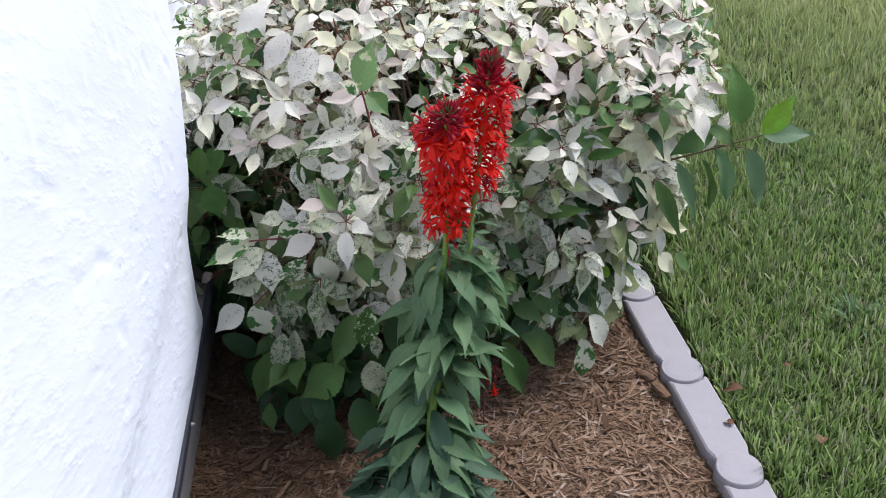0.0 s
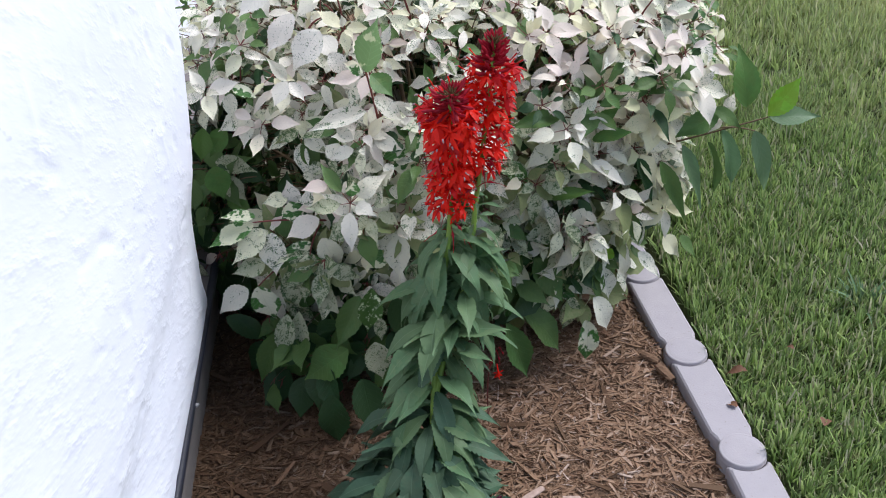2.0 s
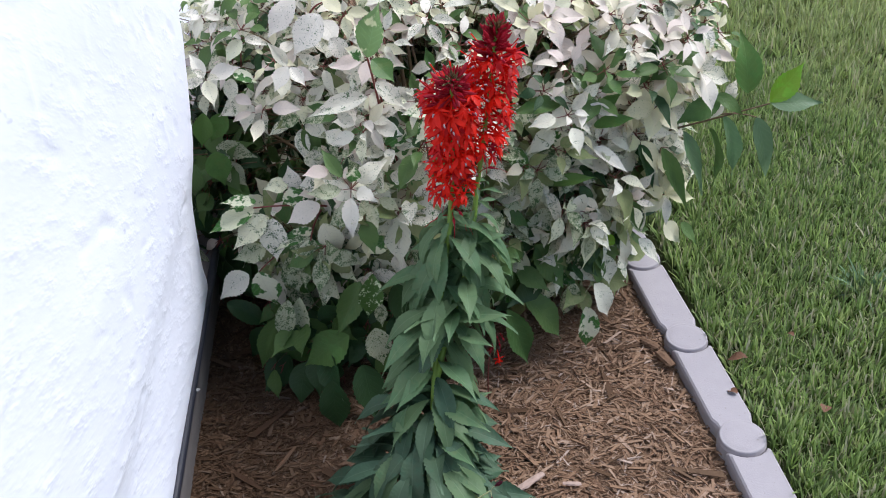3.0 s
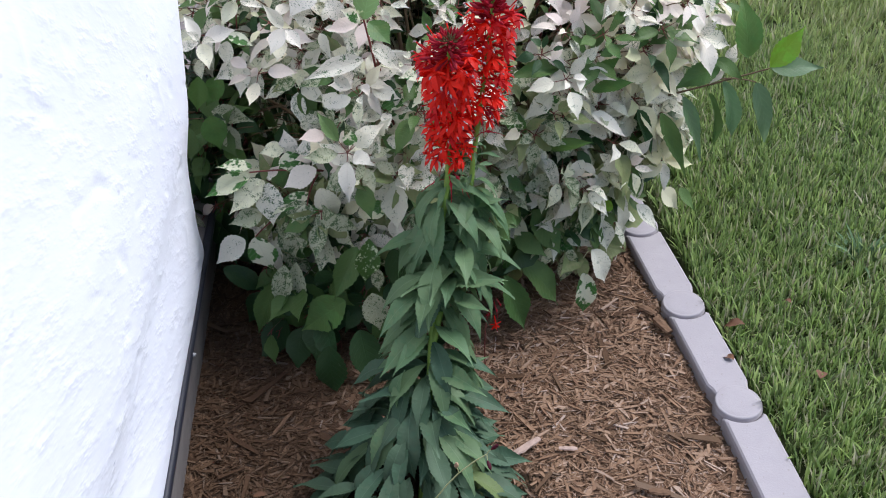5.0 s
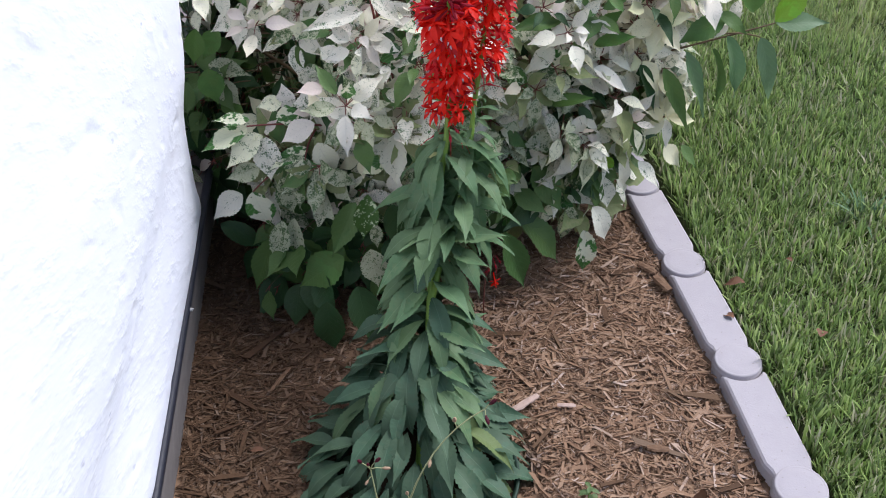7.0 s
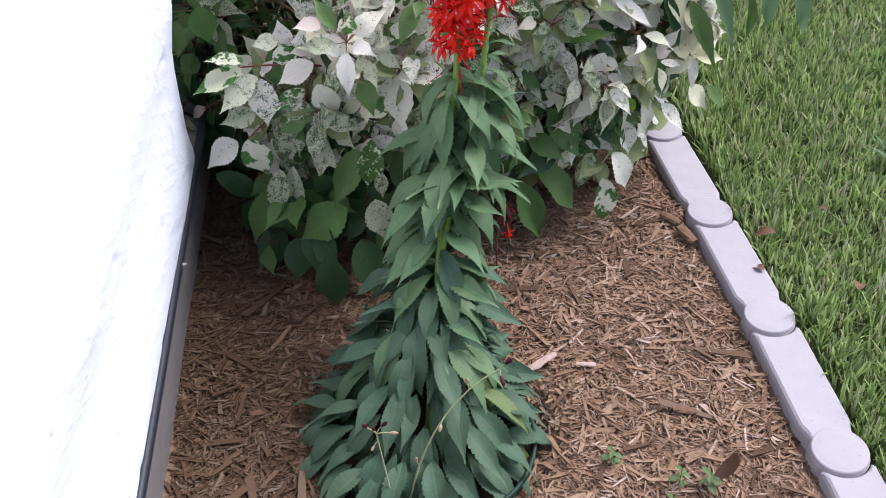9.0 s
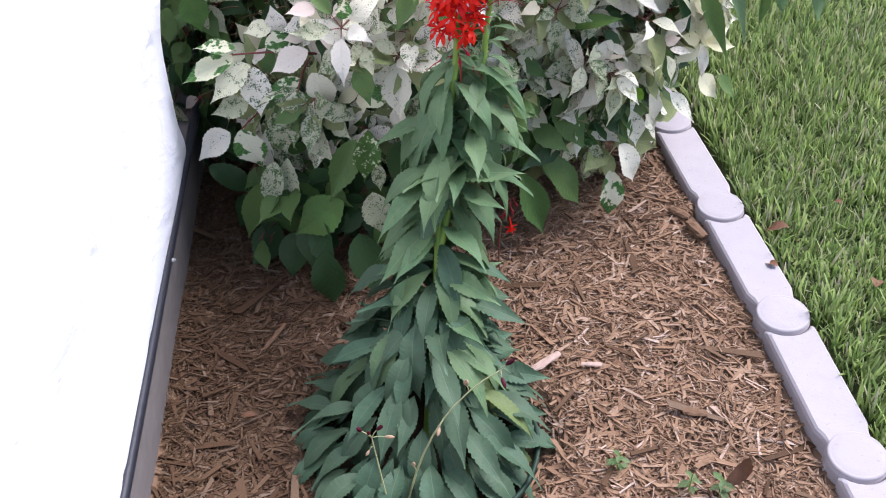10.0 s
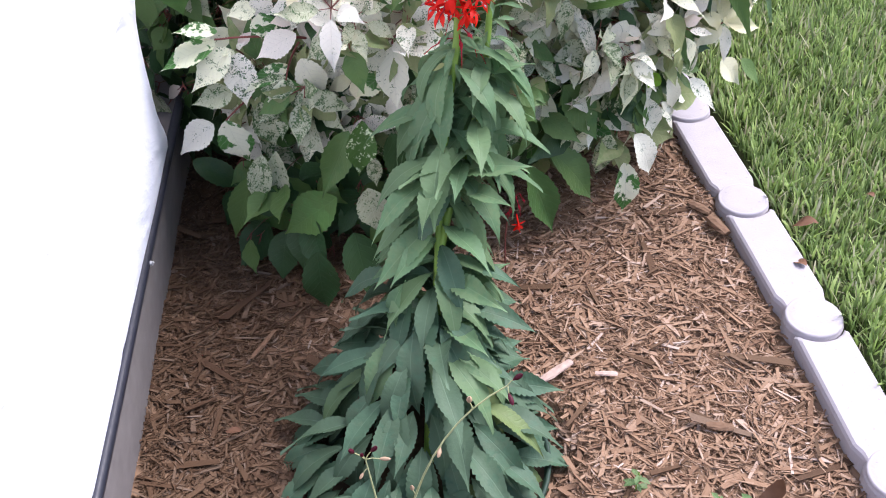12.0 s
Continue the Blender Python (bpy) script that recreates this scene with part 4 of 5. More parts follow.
def build_mulch():
    rng = np.random.default_rng(3)
    mulch = thing("wood_mulch", "shredded reddish-brown wood chips spread over the bed", "mulch", kind="stuff")
    V1, U1 = chip_arrays(rng, 56000, (BED_W + 0.015, KERB_X0 - 0.004, -0.75, 1.0), 0.010)
    V2, U2 = chip_arrays(rng, 4000, (BED_W + 0.015, KERB_X0 - 0.004, 1.0, 2.55), 0.012)
    V3, U3 = chip_arrays(rng, 14000, (BED_W + 0.015, KERB_X0 - 0.004, -2.35, -0.75), 0.012)
    V4, U4 = chip_arrays(rng, 22000, (BED_W + 0.015, KERB_X0 - 0.004, -0.5, 0.6), 0.014, 0.5)
    V, U = np.concatenate([V1, V2, V3, V4]), np.concatenate([U1, U2, U3, U4])
    F = (CHIP_FACES[None, 1:] + 8 * np.arange(len(V))[:, None, None]).reshape(-1, 4)
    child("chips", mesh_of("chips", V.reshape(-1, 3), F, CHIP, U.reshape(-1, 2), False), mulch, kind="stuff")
    # the chips that lie on top, each by itself
    V, U = chip_arrays(rng, 12, (-0.01, 0.01, -0.01, 0.01), 0.002)
    kinds = []
    for k in range(12):
        s = 1.2 + 0.06 * k
        v = (V[k] - V[k].mean(0)) * s
        kinds.append(mesh_of("chip", v, CHIP_FACES, CHIP, U[k] * s, False))
    pick = random.Random(8)
    for i in range(290):
        x, y = pick.uniform(BED_W + 0.03, KERB_X0 - 0.02), pick.uniform(-0.42, 0.55)
        child("chip", pick.choice(kinds), mulch, pose(x, y, bed_height(x, y) + pick.uniform(0.010, 0.015), pick.uniform(-5, 5), pick.uniform(-8, 8), pick.uniform(0, 360)))


build_mulch()

# ---- lawn ----
def build_lawn():
    rng = np.random.default_rng(9)
    V, F, base = [], [], 0
    for (x0, x1, y0, y1, n, tall, wide) in ((1.252, 2.1, -0.9, 1.6, 78000, 0.037, 0.0054), (2.1, 3.2, -0.3, 2.4, 46000, 0.052, 0.0066),
                                            (1.0, 3.8, 1.6, 4.2, 74000, 0.057, 0.0072), (3.2, 6.0, 0.0, 6.0, 30000, 0.06, 0.010), (0.2, 3.2, 4.2, 7.0, 16000, 0.06, 0.011), (1.252, 2.1, -2.6, -0.9, 12000, 0.045, 0.011), (2.1, 6.0, -2.6, 0.0, 22000, 0.055, 0.015)):
        tufts = n // 7
        TX, TY, TS = rng.uniform(x0, x1, tufts), rng.uniform(y0, y1, tufts), rng.uniform(0.6, 1.35, tufts)
        pick = rng.integers(0, tufts, n)
        A = rng.uniform(0, 2 * np.pi, n)
        off = np.abs(rng.normal(0, 0.012, n))
        X, Y, S = TX[pick] + np.cos(A) * off, TY[pick] + np.sin(A) * off, TS[pick]
        keep = ~((X < 1.254) & (Y < 2.3)) & (X > 0.2)
        X, Y, S, A = X[keep], Y[keep], S[keep], A[keep]
        n = len(X)
        lush = np.array([noise.noise(Vector((x * 3.0, y * 3.0, 0.0))) for x, y in zip(X, Y)])
        H = tall * rng.uniform(0.4, 1.45, n) * (1 + 0.35 * lush) * S
        W = wide * rng.uniform(0.5, 1.25, n)
        lean, B = np.abs(rng.normal(0.30, 0.36, n)).clip(0, 1.35), A + np.pi / 2 + rng.normal(0, 0.5, n)
        px, py = np.cos(B) * W / 2, np.sin(B) * W / 2
        dx, dy = np.cos(A) * np.sin(lean), np.sin(A) * np.sin(lean)
        Z0 = np.full(n, -0.004)
        pts = []
        for t, wd in ((0.0, 1.0), (0.55, 0.9), (1.0, 0.4)):
            cx, cy, cz = X + dx * H * t * (0.6 + 0.4 * t), Y + dy * H * t * (0.6 + 0.4 * t), Z0 + H * t * np.cos(lean * 0.8)
            pts += [np.stack([cx - px * wd, cy - py * wd, cz], -1), np.stack([cx + px * wd, cy + py * wd, cz], -1)]
        v = np.stack(pts, 1)
        f = np.array([(0, 1, 3, 2), (2, 3, 5, 4)])[None] + 6 * np.arange(n)[:, None, None] + base
        V.append(v.reshape(-1, 3))
        F.append(f.reshape(-1, 4))
        base += 6 * n
    tagged(new("lawn_grass", mesh_of("lawn_grass", np.concatenate(V), np.concatenate(F), BLADE, np.tile(np.array([(0, 0), (1, 0), (0, 0.55), (1, 0.55), (0.3, 1), (0.7, 1)]), (base // 6, 1)))), "coarse green mown lawn grass with some straw-coloured blades", "grass", kind="stuff")


build_lawn()

# ---- single leaves and shoots of the shrub that stand out: skin, foot, tip, width ----
LOW_WHITE_BRANCH = [
    (LEAF_MIXED, (0.302, 0.40, 0.451), (0.250, 0.37, 0.481), 0.029),
    (LEAF_MIXED, (0.294, 0.40, 0.432), (0.212, 0.36, 0.424), 0.043),
    (LEAF_SPECK, (0.317, 0.39, 0.422), (0.250, 0.36, 0.375), 0.050),
    (LEAF_SPECK, (0.329, 0.38, 0.419), (0.323, 0.35, 0.338), 0.060),
    (LEAF_MIXED, (0.407, 0.37, 0.391), (0.332, 0.34, 0.383), 0.032),
    (LEAF_WHITE, (0.427, 0.37, 0.446), (0.359, 0.35, 0.433), 0.049),
    (LEAF_WHITE, (0.453, 0.37, 0.436), (0.518, 0.35, 0.436), 0.038),
    (LEAF_WHITE, (0.428, 0.36, 0.407), (0.452, 0.33, 0.343), 0.054),
    (LEAF_MIXED, (0.400, 0.35, 0.380), (0.395, 0.32, 0.303), 0.066),
    (LEAF_SPECK, (0.474, 0.38, 0.407), (0.489, 0.36, 0.349), 0.048),
    (LEAF_SPECK, (0.367, 0.42, 0.471), (0.327, 0.40, 0.482), 0.034),
    (LEAF_WHITE, (0.381, 0.42, 0.453), (0.371, 0.41, 0.503), 0.039),
]
LOW_SPECKLED_BRANCH = [
    (LEAF_DIM, (0.306, 0.38, 0.348), (0.246, 0.36, 0.347), 0.042),
    (LEAF_SPECK, (0.263, 0.38, 0.290), (0.198, 0.35, 0.274), 0.057),
    (LEAF_MIXED, (0.286, 0.37, 0.301), (0.304, 0.34, 0.223), 0.064),
    (LEAF_DIM, (0.347, 0.37, 0.329), (0.362, 0.35, 0.250), 0.054),
    (LEAF_MIXED, (0.374, 0.41, 0.469), (0.378, 0.39, 0.430), 0.046),
    (LEAF_SPECK, (0.466, 0.42, 0.471), (0.395, 0.39, 0.483), 0.057),
    (LEAF_SPECK, (0.556, 0.38, 0.487), (0.521, 0.36, 0.464), 0.027),
    (LEAF_GREEN, (0.619, 0.35, 0.443), (0.552, 0.32, 0.435), 0.064),
    (LEAF_MIXED, (0.556, 0.33, 0.378), (0.508, 0.31, 0.358), 0.038),
    (LEAF_WHITE, (0.642, 0.38, 0.476), (0.573, 0.35, 0.451), 0.049),
    (LEAF_SPECK, (0.424, 0.38, 0.272), (0.405, 0.36, 0.198), 0.033),
    (LEAF_SPECK, (0.573, 0.30, 0.358), (0.556, 0.29, 0.291), 0.034),
]
LOW_GREEN_LEAVES = [
    (LEAF_DEEP_SHADED, (0.193, 0.46, 0.162), (0.286, 0.42, 0.129), 0.048),
    (LEAF_GREEN, (0.311, 0.34, 0.202), (0.254, 0.31, 0.099), 0.048),
    (LEAF_DIM, (0.338, 0.32, 0.258), (0.314, 0.30, 0.160), 0.044),
    (LEAF_DIM, (0.362, 0.33, 0.255), (0.342, 0.31, 0.125), 0.048),
    (LEAF_FRESH, (0.452, 0.28, 0.180), (0.362, 0.25, 0.148), 0.078),
    (LEAF_GREEN, (0.489, 0.30, 0.298), (0.433, 0.27, 0.201), 0.053),
    (LEAF_DAPPLED, (0.513, 0.27, 0.336), (0.497, 0.25, 0.240), 0.052),
    (LEAF_DIM, (0.506, 0.26, 0.207), (0.516, 0.24, 0.121), 0.056),
    (LEAF_DEEP_SHADED, (0.474, 0.25, 0.123), (0.487, 0.20, 0.018), 0.069),
    (LEAF_DEEP_SHADED, (0.409, 0.21, 0.125), (0.404, 0.16, 0.018), 0.066),
]
# most of these carry the shade under the shrub in their skin
DARK_LOW_LEAVES = [
    (LEAF_DEEP_SHADED, (0.319, 0.36, 0.077), (0.258, 0.32, 0.018), 0.068),
    (LEAF_DEEP_SHADED, (0.352, 0.32, 0.088), (0.328, 0.27, 0.018), 0.061),
    (LEAF_DEEP_SHADED, (0.427, 0.27, 0.114), (0.403, 0.26, 0.082), 0.036),
    (LEAF_DEEP_SHADED, (0.484, 0.36, 0.301), (0.406, 0.34, 0.293), 0.049),
    (LEAF_DIM, (0.522, 0.27, 0.262), (0.522, 0.26, 0.207), 0.027),
    (LEAF_DEEP_SHADED, (0.401, 0.36, 0.202), (0.440, 0.34, 0.135), 0.060),
    (LEAF_DEEP_SHADED, (0.277, 0.45, 0.086), (0.220, 0.42, 0.038), 0.064),
    (LEAF_DEEP_SHADED, (0.453, 0.33, 0.156), (0.482, 0.31, 0.090), 0.060),
    (LEAF_DEEP_SHADED, (0.556, 0.30, 0.283), (0.581, 0.28, 0.177), 0.056),
    (LEAF_DEEP_SHADED, (0.376, 0.36, 0.144), (0.386, 0.34, 0.080), 0.049),
]
WALL_LEAVES = [
    (LEAF_FRESH, (0.206, 0.60, 0.555), (0.191, 0.58, 0.488), 0.043),
    (LEAF_FRESH, (0.248, 0.62, 0.538), (0.206, 0.59, 0.495), 0.045),
    (LEAF_FRESH, (0.214, 0.58, 0.472), (0.226, 0.55, 0.410), 0.057),
    (LEAF_GREEN, (0.170, 0.58, 0.448), (0.151, 0.55, 0.384), 0.045),
    (LEAF_DIM, (0.223, 0.60, 0.438), (0.267, 0.58, 0.383), 0.045),
    (LEAF_DIM, (0.214, 0.62, 0.462), (0.293, 0.60, 0.447), 0.045),
    (LEAF_FRESH, (0.228, 0.60, 0.380), (0.275, 0.57, 0.359), 0.040),
    (LEAF_GREEN, (0.187, 0.60, 0.357), (0.153, 0.58, 0.333), 0.046),
    (LEAF_DEEP_SHADED, (0.146, 0.62, 0.314), (0.169, 0.60, 0.254), 0.049),
    (LEAF_DEEP_SHADED, (0.220, 0.66, 0.321), (0.192, 0.64, 0.261), 0.053),
]
UPPER_LEFT_LEAVES = [
    (LEAF_WHITE, (0.471, 0.48, 0.791), (0.413, 0.44, 0.741), 0.059),
    (LEAF_WHITE, (0.426, 0.52, 0.811), (0.366, 0.48, 0.765), 0.048),
    (LEAF_WHITE, (0.390, 0.56, 0.861), (0.324, 0.52, 0.825), 0.042),
    (LEAF_WHITE, (0.398, 0.47, 0.701), (0.370, 0.46, 0.752), 0.024),
    (LEAF_WHITE, (0.399, 0.46, 0.703), (0.370, 0.43, 0.675), 0.035),
    (LEAF_WHITE, (0.403, 0.46, 0.701), (0.427, 0.43, 0.679), 0.026),
    (LEAF_WHITE, (0.544, 0.37, 0.596), (0.505, 0.34, 0.536), 0.045),
    (LEAF_WHITE, (0.591, 0.36, 0.604), (0.645, 0.34, 0.565), 0.035),
    (LEAF_SPECK, (0.642, 0.35, 0.532), (0.573, 0.34, 0.536), 0.039),
    (LEAF_WHITE, (0.537, 0.39, 0.610), (0.481, 0.36, 0.577), 0.028),
    (LEAF_SPECK, (0.426, 0.42, 0.542), (0.426, 0.40, 0.506), 0.043),
    (LEAF_DIM, (0.407, 0.47, 0.592), (0.363, 0.45, 0.594), 0.036),
]
UPPER_LEFT_SMALL = [
    (LEAF_DIM, (0.495, 0.44, 0.609), (0.417, 0.42, 0.608), 0.035),
    (LEAF_MIXED, (0.290, 0.52, 0.674), (0.332, 0.50, 0.659), 0.028),
    (LEAF_WHITE, (0.285, 0.52, 0.662), (0.275, 0.50, 0.622), 0.031),
    (LEAF_SPECK, (0.308, 0.54, 0.605), (0.254, 0.51, 0.593), 0.040),
    (LEAF_SPECK, (0.309, 0.53, 0.607), (0.293, 0.50, 0.555), 0.037),
    (LEAF_SPECK, (0.313, 0.53, 0.606), (0.333, 0.50, 0.537), 0.040),
    (LEAF_SPECK, (0.317, 0.54, 0.605), (0.359, 0.52, 0.591), 0.035),
    (LEAF_DIM, (0.358, 0.50, 0.645), (0.387, 0.48, 0.620), 0.039),
    (LEAF_GREEN, (0.408, 0.46, 0.565), (0.441, 0.44, 0.521), 0.039),
    (LEAF_SPECK, (0.511, 0.43, 0.661), (0.537, 0.41, 0.611), 0.033),
    (LEAF_WHITE, (0.484, 0.46, 0.750), (0.517, 0.44, 0.715), 0.037),
    (LEAF_WHITE, (0.472, 0.50, 0.769), (0.500, 0.47, 0.744), 0.044),
]
TALL_SHOOT = [
    (LEAF_YOUNG, (0.547, 0.37, 0.746), (0.567, 0.36, 0.840), 0.056),
    (LEAF_GREEN, (0.555, 0.37, 0.741), (0.590, 0.34, 0.714), 0.046),
    (LEAF_SPECK, (0.541, 0.38, 0.663), (0.441, 0.34, 0.666), 0.038),
    (LEAF_SPECK, (0.558, 0.37, 0.695), (0.605, 0.33, 0.669), 0.034),
    (LEAF_SPECK, (0.594, 0.39, 0.671), (0.620, 0.36, 0.627), 0.047),
    (LEAF_MIXED, (0.541, 0.37, 0.743), (0.517, 0.36, 0.767), 0.023),
]
RIGHT_LEAVES = [
    (LEAF_GREEN, (0.914, 0.38, 0.608), (0.816, 0.35, 0.622), 0.037),
    (LEAF_FRESH, (0.983, 0.40, 0.538), (1.042, 0.37, 0.579), 0.032),
    (LEAF_FRESH, (0.983, 0.41, 0.563), (1.033, 0.40, 0.604), 0.030),
    (LEAF_DAPPLED, (0.795, 0.36, 0.537), (0.851, 0.33, 0.484), 0.040),
    (LEAF_WHITE, (0.771, 0.35, 0.490), (0.815, 0.33, 0.432), 0.029),
    (LEAF_MIXED, (0.933, 0.38, 0.531), (0.863, 0.36, 0.534), 0.036),
    (LEAF_WHITE, (0.979, 0.38, 0.500), (1.038, 0.35, 0.460), 0.037),
    (LEAF_FRESH, (0.887, 0.36, 0.442), (0.966, 0.34, 0.458), 0.031),
    (LEAF_WHITE, (0.881, 0.36, 0.420), (0.916, 0.33, 0.359), 0.032),
    (LEAF_WHITE, (0.861, 0.37, 0.449), (0.894, 0.35, 0.406), 0.027),
    (LEAF_WHITE, (0.960, 0.36, 0.406), (0.921, 0.34, 0.348), 0.037),
    (LEAF_SPECK, (0.997, 0.37, 0.376), (1.050, 0.35, 0.329), 0.036),
]
RIGHT_LOW_LEAVES = [
    (LEAF_WHITE, (0.999, 0.38, 0.402), (1.047, 0.36, 0.358), 0.033),
    (LEAF_WHITE, (0.978, 0.35, 0.347), (0.975, 0.32, 0.261), 0.047),
    (LEAF_DIM, (0.946, 0.37, 0.307), (0.952, 0.35, 0.181), 0.044),
    (LEAF_GREEN, (0.891, 0.37, 0.357), (0.900, 0.35, 0.299), 0.035),
    (LEAF_GREEN, (0.859, 0.36, 0.296), (0.911, 0.33, 0.202), 0.069),
    (LEAF_GREEN, (0.828, 0.34, 0.182), (0.935, 0.30, 0.100), 0.071),
    (LEAF_GREEN, (0.788, 0.31, 0.173), (0.832, 0.27, 0.046), 0.061),
    (LEAF_SPECK, (0.984, 0.34, 0.190), (1.032, 0.31, 0.114), 0.052),
    (LEAF_MIXED, (0.965, 0.33, 0.137), (0.977, 0.29, 0.036), 0.052),
    (LEAF_DIM, (0.941, 0.36, 0.180), (0.931, 0.34, 0.098), 0.050),
    (LEAF_WHITE, (1.048, 0.38, 0.271), (1.073, 0.36, 0.214), 0.037),
    (LEAF_SPECK, (1.090, 0.39, 0.258), (1.136, 0.36, 0.214), 0.037),
]
RIGHT_INNER_LEAVES = [
    (LEAF_CREAM, (1.155, 0.42, 0.270), (1.191, 0.40, 0.231), 0.046),
    (LEAF_GREEN, (1.192, 0.42, 0.266), (1.230, 0.40, 0.225), 0.033),
    (LEAF_DEEP_SHADED, (1.082, 0.41, 0.479), (1.110, 0.38, 0.392), 0.038),
    (LEAF_GREEN, (0.834, 0.38, 0.356), (0.841, 0.36, 0.297), 0.040),
    (LEAF_GREEN, (0.789, 0.36, 0.389), (0.843, 0.34, 0.367), 0.034),
    (LEAF_GREEN, (0.787, 0.36, 0.262), (0.825, 0.34, 0.181), 0.060),
    (LEAF_DEEP_SHADED, (0.818, 0.40, 0.190), (0.889, 0.38, 0.155), 0.062),
    (LEAF_SPECK, (1.013, 0.38, 0.236), (1.029, 0.36, 0.164), 0.042),
    (LEAF_SPECK, (0.803, 0.37, 0.429), (0.804, 0.35, 0.352), 0.030),
    (LEAF_DIM, (0.854, 0.39, 0.403), (0.844, 0.37, 0.290), 0.035),
    (LEAF_GREEN, (1.065, 0.41, 0.362), (1.088, 0.39, 0.285), 0.042),
    (LEAF_LIME, (1.026, 0.37, 0.290), (1.006, 0.36, 0.270), 0.029),
]
LAWN_SHOOT = [
    (LEAF_FRESH, (1.310, 0.43, 0.559), (1.304, 0.44, 0.677), 0.060),
    (LEAF_LIME, (1.355, 0.42, 0.539), (1.407, 0.41, 0.614), 0.051),
    (LEAF_BLUISH, (1.357, 0.42, 0.535), (1.452, 0.40, 0.545), 0.046),
    (LEAF_BLUISH, (1.325, 0.41, 0.513), (1.368, 0.36, 0.398), 0.046),
    (LEAF_GREEN, (1.234, 0.42, 0.493), (1.284, 0.38, 0.375), 0.028),
    (LEAF_BLUISH, (1.256, 0.41, 0.523), (1.306, 0.36, 0.408), 0.043),
    (LEAF_BLUISH, (1.172, 0.41, 0.500), (1.222, 0.36, 0.382), 0.038),
    (LEAF_GREEN, (1.126, 0.40, 0.472), (1.188, 0.36, 0.345), 0.038),
    (LEAF_GREEN, (1.248, 0.42, 0.556), (1.159, 0.39, 0.541), 0.047),
    (LEAF_GREEN, (1.237, 0.42, 0.570), (1.291, 0.39, 0.544), 0.031),
]
BARE_TWIGS = [
    (STEM_TAN, (0.610, 0.55, 0.781), (0.655, 0.55, 0.697)),
    (STEM_TAN, (0.699, 0.55, 0.839), (0.714, 0.55, 0.720)),
    (STEM_RED, (0.512, 0.55, 0.821), (0.527, 0.55, 0.739)),
    (STEM_RED, (0.485, 0.55, 0.814), (0.523, 0.55, 0.789)),
    (STEM_RED, (0.430, 0.55, 0.786), (0.482, 0.55, 0.787)),
    (STEM_RED, (0.615, 0.55, 0.847), (0.654, 0.55, 0.825)),
    (STEM_RED, (1.099, 0.55, 0.720), (1.140, 0.55, 0.761)),
    (STEM_RED, (0.910, 0.55, 0.615), (0.953, 0.55, 0.712)),
    (STEM_RED, (1.041, 0.55, 0.540), (1.092, 0.55, 0.579)),
]
TIP_ROSETTES = [
    (LEAF_WHITE, (0.236, 0.52, 0.667), 0.061, 6),
    (LEAF_WHITE, (0.314, 0.56, 0.728), 0.053, 6),
    (LEAF_WHITE, (0.241, 0.60, 0.764), 0.048, 6),
    (LEAF_SPECK, (0.294, 0.62, 0.756), 0.049, 5),
    (LEAF_WHITE, (0.365, 0.62, 0.820), 0.053, 5),
    (LEAF_PINK, (0.568, 0.58, 0.808), 0.055, 6),
    (LEAF_WHITE, (0.481, 0.60, 0.815), 0.055, 5),
    (LEAF_PINK, (0.643, 0.56, 0.714), 0.045, 6),
    (LEAF_PINK, (0.722, 0.58, 0.758), 0.048, 6),
    (LEAF_WHITE, (0.692, 0.46, 0.716), 0.048, 4),
    (LEAF_PINK, (0.853, 0.52, 0.708), 0.053, 7),
    (LEAF_PINK, (0.912, 0.50, 0.734), 0.063, 6),
    (LEAF_WHITE, (0.870, 0.60, 0.759), 0.062, 5),
    (LEAF_CREAM, (0.972, 0.56, 0.740), 0.070, 5),
    (LEAF_PINK, (0.962, 0.47, 0.670), 0.060, 7),
    (LEAF_WHITE, (1.049, 0.52, 0.712), 0.070, 6),
    (LEAF_CREAM, (1.046, 0.46, 0.665), 0.069, 5),
    (LEAF_PINK, (1.144, 0.48, 0.676), 0.065, 7)]
SIDE_ROSETTES = [
    (LEAF_WHITE, (1.206, 0.44, 0.613), 0.073, 6),
    (LEAF_CREAM, (1.116, 0.42, 0.558), 0.070, 8),
    (LEAF_WHITE, (1.236, 0.48, 0.635), 0.055, 5),
    (LEAF_CREAM, (1.149, 0.42, 0.344), 0.065, 8),
    (LEAF_CREAM, (1.170, 0.44, 0.407), 0.051, 5),
    (LEAF_SPECK, (0.948, 0.40, 0.531), 0.058, 5),
    (LEAF_WHITE, (1.112, 0.60, 0.747), 0.064, 5),
    (LEAF_SPECK, (1.174, 0.58, 0.718), 0.056, 5),
    (LEAF_PINK, (1.003, 0.44, 0.599), 0.048, 6),
    (LEAF_WHITE, (0.871, 0.47, 0.631), 0.053, 5),
    (LEAF_CREAM, (0.517, 0.52, 0.773), 0.051, 5),
    (LEAF_SPECK, (0.325, 0.40, 0.414), 0.040, 4),
    (LEAF_WHITE, (1.267, 0.44, 0.542), 0.050, 4),
    (LEAF_SPECK, (0.449, 0.38, 0.369), 0.040, 4),
    (LEAF_WHITE, (0.567, 0.34, 0.379), 0.044, 4),
    (LEAF_SPECK, (0.805, 0.40, 0.548), 0.057, 5),
    (LEAF_SPECK, (0.432, 0.41, 0.454), 0.047, 5)]


